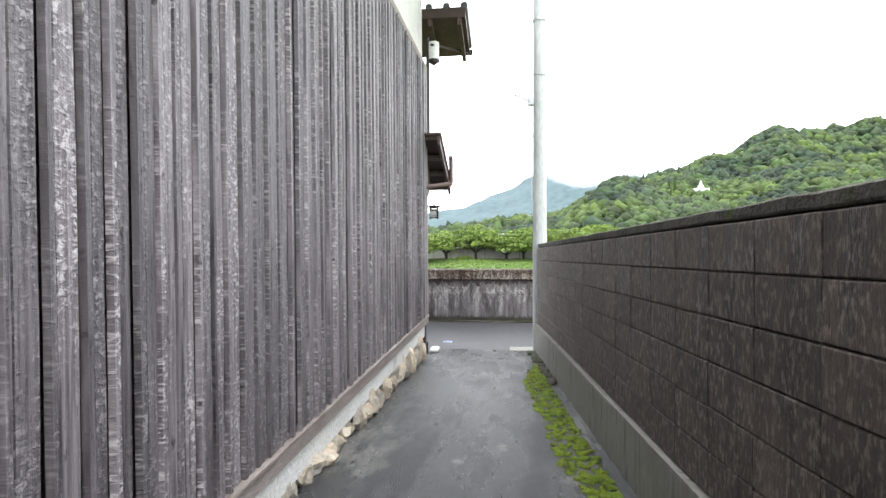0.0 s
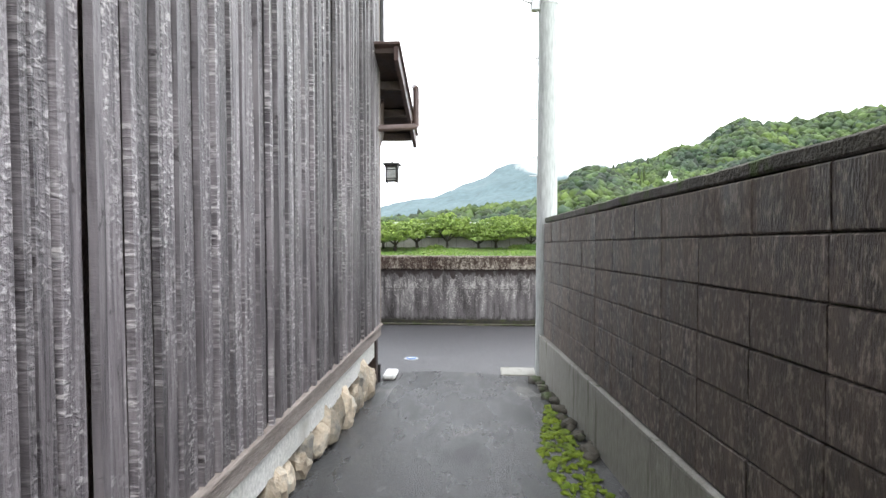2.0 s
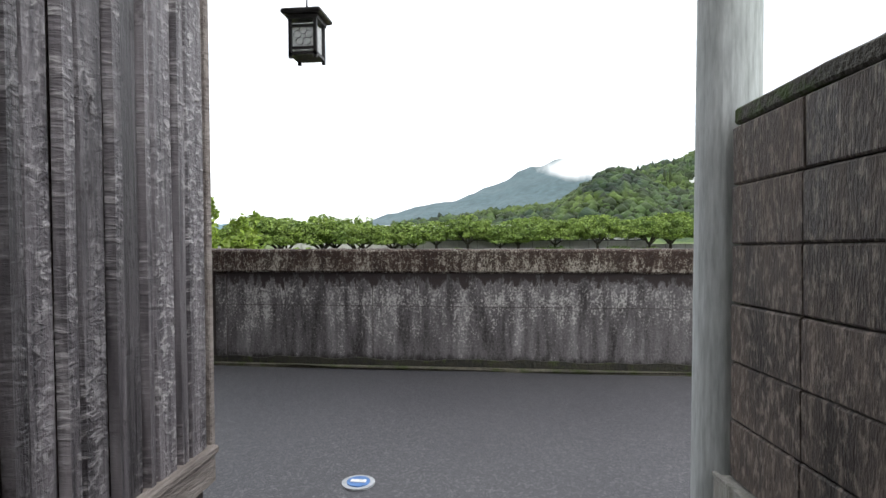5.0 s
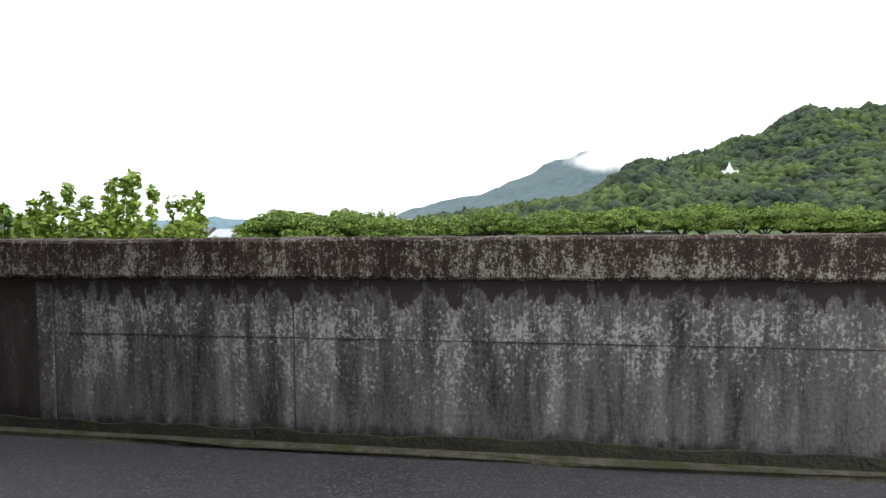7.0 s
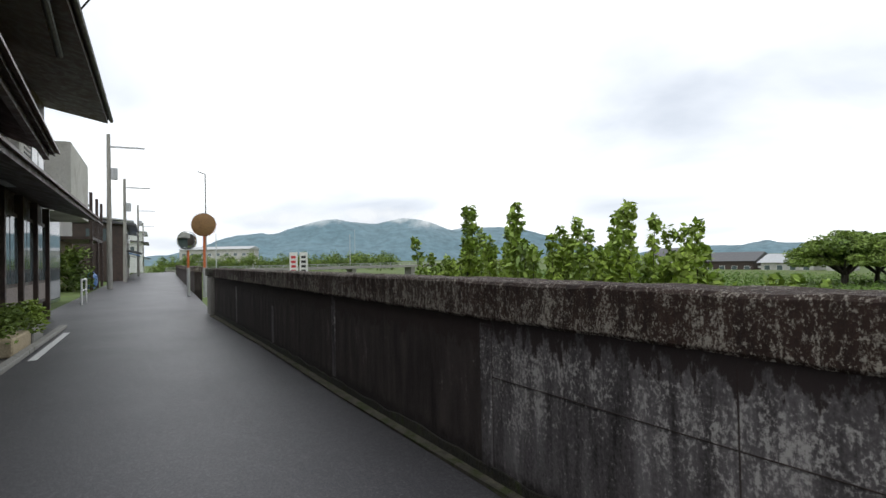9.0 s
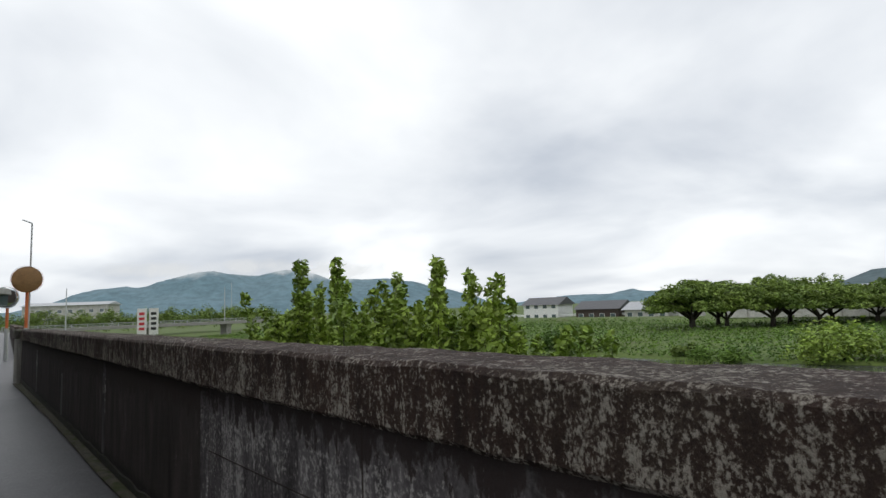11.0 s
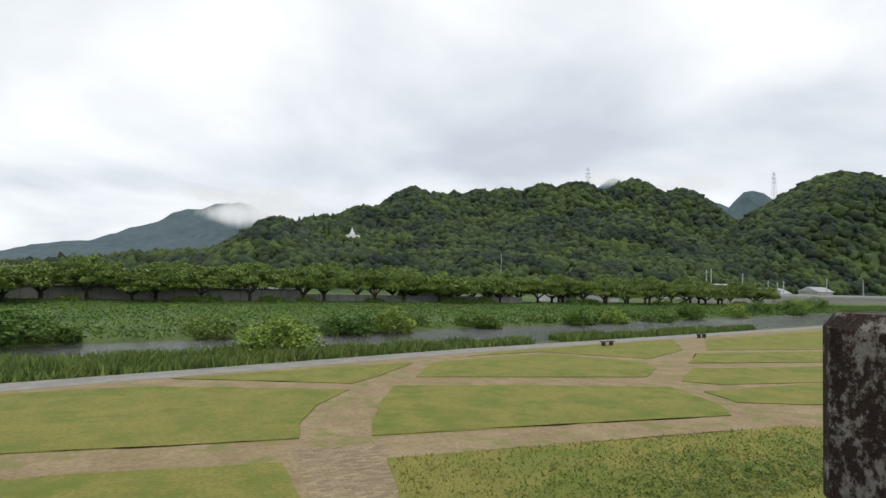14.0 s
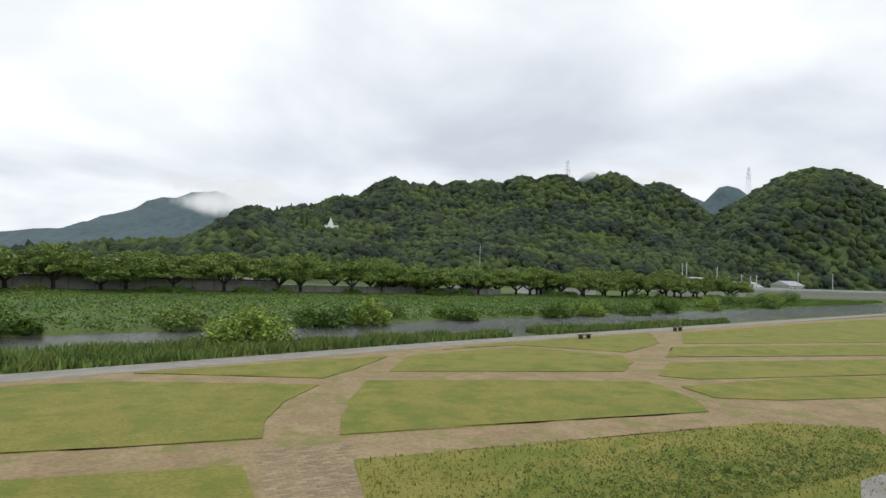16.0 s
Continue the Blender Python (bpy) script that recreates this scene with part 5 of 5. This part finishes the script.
for i, (x, w, h, off, wm, rm, lab) in enumerate([(-52, 10, 4.6, 0.0, M_TIMBER, M_TILE, "dark wooden two-storey house on the lane"), (-66, 9, 4.8, -0.4, M_GREYWALL, M_BLUE, "pale house with a blue awning"),
                                                 (-82, 14, 6.8, -1.0, M_WHITE, M_STEEL, "white concrete building down the lane"), (-104, 14, 5.0, 0.5, M_WHITE, M_TILE, "white house at the lane's end"), (-130, 20, 8.0, 0, M_WHITE, M_STEEL, "white block at the far end of the lane")]):
    hh = lane_thing("lane_house", lab, "house", "houses on the lane")
    part("wall", box((x - w, -7, 0), (x, off, h)), wm, hh)
    part("roof", prism([(x - w - 0.6, -7.5), (x + 0.6, -7.5), (x + 0.6, off + 0.9), (x - w - 0.6, off + 0.9)], h + 0.02, h + 0.18, lambda x, y: -0.12 * y - 0.1), rm if rm != M_BLUE else M_TILE, hh)
    part("awning", prism([(x - w, off), (x, off), (x, off + 1.2), (x - w, off + 1.2)], 2.5, 2.58, lambda x, y: -0.25 * (y - off)), rm, hh)
    for k in range(int(w / 2.4)):
        for zz in (0.9, 3.2):
            cx = x - 1.2 - k * 2.4
            ww = part("window", box((cx - 0.7, off - 0.05, zz), (cx + 0.7, off + 0.04, zz + 1.1)), M_SILL, hh)
            part("pane", box((cx - 0.62, off + 0.041, zz + 0.08), (cx + 0.62, off + 0.05, zz + 1.02)), M_GLASS, ww)
    win = part("side_window", box((x - 0.02, off - 2.6, 3.2), (x + 0.03, off - 1.2, 4.2)), M_GLASS, hh)
for x, off, h in ((-34.0, 0.1, 8.2), (-47, 0.3, 7.6), (-72, 0.6, 8.0), (-110, 0.5, 8.5)):
    lp = lane_thing("lane_pole", "dark slender utility pole beside the lane", "utility pole", "lane poles")
    part("shaft", tube((x, off, 0), (x, off, h), 0.14, 0.09, 10), M_FOOTING, lp)
    part("crossarm", box((x - 0.05, off - 0.1, h - 0.7), (x + 0.05, off + 1.7, h - 0.62)), M_STEEL, lp)
    part("transformer", tube((x, off + 0.25, h - 2.4), (x, off + 0.25, h - 1.8), 0.17, 0.17, 10), M_STEEL, lp)
hg = lane_thing("lane_hedge", "dark leafy climber on the house corner", "hedge")
r = np.random.default_rng(90)
c = np.stack([r.uniform(-34, -32.5, 40), r.uniform(-2.0, -0.8, 40), r.uniform(0.2, 2.0, 40)], 1)
v, f = leaves(r, c, np.full((40, 1), 0.4), 40, 0.11)
link_mesh("foliage", mesh_np("foliage", v, f), M_LEAF, hg)
rail = lane_thing("pipe_barrier", "small yellowish pipe barrier beside the lane", "barrier")
for x in (-21.0, -22.4):
    part("post", tube((x, 0.1, 0), (x, 0.1, 0.8), 0.03, 0.03, 8), M_WHITE, rail)
for z in (0.45, 0.8):
    part("rail", tube((-22.4, 0.1, z), (-21.0, 0.1, z), 0.03, 0.03, 8), M_WHITE, rail)
sheet = lane_thing("covered_bike", "bicycle under a turquoise cover", "bicycle")
bm = bmesh.new(); bmesh.ops.create_icosphere(bm, subdivisions=2, radius=1)
for v in bm.verts:
    v.co = Vector((-35.5 + v.co.x * 0.9, -0.9 + v.co.y * 0.35, max(0, 0.45 + v.co.z * 0.5))) + 0.08 * noise.noise_vector(v.co * 2)
part("cover", bm, M_BLUE, sheet, "turquoise cover")
sl = tagged(part("trim_white_line", prism([(-13, 9.15), (-9.5, 8.98), (-9.5, 9.08), (-13, 9.25)], -0.005, 0.0), M_WHITE), "worn white road marking at the lane edge", "road marking", kind="structure")


# traffic mirrors at the wall's opening
def traffic_mirror(x, y, top, rad, yaw, face_label, pipe, back):
    m = thing("traffic_mirror", face_label, "traffic mirror", "traffic mirrors", at=pose(x, y, 0, 0, 0, yaw))
    part("post", tube((0, 0, 0), (0, 0, top + rad), 0.045, 0.045, 10), M_ORANGE, m, "orange post")
    part("sleeve", tube((0, 0, 0), (0, 0, 1.1), 0.06, 0.06, 10), M_STEEL, m)
    bm = bmesh.new()
    bmesh.ops.create_uvsphere(bm, u_segments=24, v_segments=12, radius=rad)
    for v in bm.verts:
        v.co = Vector((v.co.x, v.co.y * 0.16, v.co.z))
    bmesh.ops.translate(bm, verts=bm.verts, vec=(0, -0.09, top))
    part("disc", bm, back, m, smooth=True)
    rim = bmesh.new()
    bmesh.ops.create_cone(rim, cap_ends=False, segments=28, radius1=rad * 1.04, radius2=rad * 1.04, depth=0.07, matrix=Matrix.Translation((0, -0.09, top)) @ Matrix.Rotation(radians(90), 4, "X"))
    part("rim", rim, M_ORANGE if back == M_RUST else M_STEEL, m)
    if pipe:
        part("lamp_pole", tube((0.05, 0.1, 0), (0.05, 0.1, top + 1.9), 0.03, 0.025, 8), M_STEEL, m)
        part("lamp_arm", tube((0.05, 0.1, top + 1.9), (-0.22, 0.1, top + 2.0), 0.02, 0.02, 6), M_STEEL, m)


traffic_mirror(-22.8, 12.85, 2.68, 0.43, 75, "round traffic mirror with brown back on an orange post", True, M_RUST)
traffic_mirror(-24.3, 12.45, 2.15, 0.37, 60, "round convex traffic mirror on an orange post", False, M_MIRROR)
for i, dx in enumerate((0, 0.55)):
    nb_ = thing("notice_board", "narrow white notice sign with coloured lettering bars", "sign", "park notices", at=pose(-27.4 + dx * 0.3, 17.4 + dx * 0.8, -2.2, 0, 0, 62))
    part("post", box((-0.03, 0, -1), (0.03, 0.03, 3.9)), M_STEEL, nb_)
    part("panel", box((-0.19, -0.03, 2.75), (0.19, -0.002, 3.9), 0.004), M_WHITE, nb_)
    for k in range(4):
        part("text_bar", box((-0.11, -0.036, 2.95 + k * 0.22), (0.11, -0.031, 3.07 + k * 0.22)), M_RED if i == 0 else M_BLACK, nb_)
# low bridge upstream
bridge = thing("low_bridge", "long low concrete bridge with rail across the river", "bridge")
BR = pose(-150, 20, -0.75, 0, 0, 90)
def bpart(n_, bm_, m_):
    bmesh.ops.transform(bm_, matrix=BR, verts=bm_.verts)
    part(n_, bm_, m_, bridge)
bpart("deck", box((0, -3, -0.2), (110, 3, 0.5)), M_FOOTING)
bpart("rail", box((0, -3.1, 1.1), (110, -3.0, 1.22)), M_STEEL)
bpart("rail", box((0, -3.1, 0.78), (110, -3.0, 0.86)), M_STEEL)
for i in range(37):
    bpart("rail_post", box((i * 3, -3.12, 0.5), (i * 3 + 0.14, -2.98, 1.2)), M_STEEL)
for i in range(6):
    bpart("bridge_pier", box((10 + i * 18, -2.2, -5), (11.2 + i * 18, 2.2, -0.2)), M_FOOTING)
far_house(-235, 45, 0, 26, 12, 6.5, M_GREYWALL, M_STEEL, "broad grey building beyond the bridge", 60, 0.15)
for i in range(9):
    bush("levee_tree", -200 + 3 * i, 24 + 8 * i, -1, 10, 5.5, 120 + i, M_LEAF, "rounded dark tree beyond the bridge", "trees beyond the bridge", 0.45, 40)
for i, (x, y, h) in enumerate(((-160, 70, 9), (-140, 30, 8), (-260, 110, 16))):
    lp = thing("light_mast", "thin pale lamp mast beyond the bridge", "mast", "far masts")
    part("shaft", tube((x, y, -3), (x, y, h), 0.15, 0.08, 6), M_POLE, lp)


# ---- planks and blocks, piece by piece ----
rng = np.random.default_rng(7)
plank_meshes = []
for k in range(8):
    bm = box((0, 0, 0), (0.024, 1, 1))
    bmesh.ops.subdivide_edges(bm, edges=[e for e in bm.edges if abs(e.verts[0].co.z - e.verts[1].co.z) > 0.5], cuts=7)
    for v in bm.verts:
        e = 1 if v.co.y > 0.5 else -1
        if v.co.x > 0.01:
            v.co.y -= e * 0.14
        v.co.y += 0.035 * noise.noise(Vector((k * 7.3 + e, 0, v.co.z * 4)))
        v.co.x += 0.005 * noise.noise(Vector((k * 3.1, e, v.co.z * 5)))
    me = bpy.data.meshes.new("plank"); bm.to_mesh(me); bm.free(); me.materials.append(M_PLANK)
    plank_meshes.append(me)
y, slim = 8.195, True
while y > -6.5:
    slim = not slim
    w = rng.choice([0.03, 0.038, 0.045]) if slim else rng.choice([0.075, 0.09, 0.1, 0.115])
    o = new("plank", plank_meshes[int(rng.integers(8))])
    o.parent = house
    o.matrix_basis = Matrix.Translation((LX + rng.uniform(-0.012, 0.006) + (0.012 if slim else 0.0), y - w, 0.615 + rng.uniform(0, 0.012))) @ Matrix.Diagonal((1.0, w * 0.93, 3.72, 1))
    y -= w
block_meshes = []
for k in range(5):
    bm = box((0, 0, 0), (0.03, 0.395, 0.192))
    bmesh.ops.bevel(bm, geom=[e for e in bm.edges if abs(e.verts[0].co.y - e.verts[1].co.y) > 0.2], offset=0.006, segments=1, affect="EDGES")
    for v in bm.verts:
        v.co += 0.003 * noise.noise_vector(v.co * 9 + Vector((k * 3, 0, 0)))
    me = bpy.data.meshes.new("block"); bm.to_mesh(me); bm.free(); me.materials.append(M_BLOCK)
    block_meshes.append(me)
for c in range(6):
    for i in range(36):
        y = 8.53 - 0.4 * (i + 1)
        z = 0.456 + 0.1975 * c + 0.033 * (8.53 - y)
        o = new("block", block_meshes[int(rng.integers(5))])
        o.parent = block_wall
        o.matrix_basis = Matrix.Translation((wall_x(y + 0.2) - 0.002 + rng.uniform(-0.001, 0.001), y, z)) @ Matrix.Rotation(math.atan(0.0714), 4, "Z") @ Matrix.Rotation(-0.033, 4, "X")

paver_mesh = bpy.data.meshes.new("paver")
bm = box((0, 0, 0), (0.285, 0.135, 0.02), 0.006)
bm.to_mesh(paver_mesh); bm.free(); paver_mesh.materials.append(M_BRICK)
park = bpy.data.objects["pavement_park"]
count = 0
for r_ in range(40):
    for c in range(9):
        if count >= 300:
            break
        y = 24.0 + 0.15 * r_
        x = 6.0 + 0.10 * (y - 24.0) + 0.3 * c - (0.15 if r_ % 2 else 0)
        o = new("paver", paver_mesh)
        o.parent = park
        o.matrix_basis = pose(x, y, PZ - 0.012 + rng.uniform(-0.002, 0.004), rng.uniform(-1, 1), rng.uniform(-1, 1), rng.uniform(-1.5, 1.5))
        count += 1
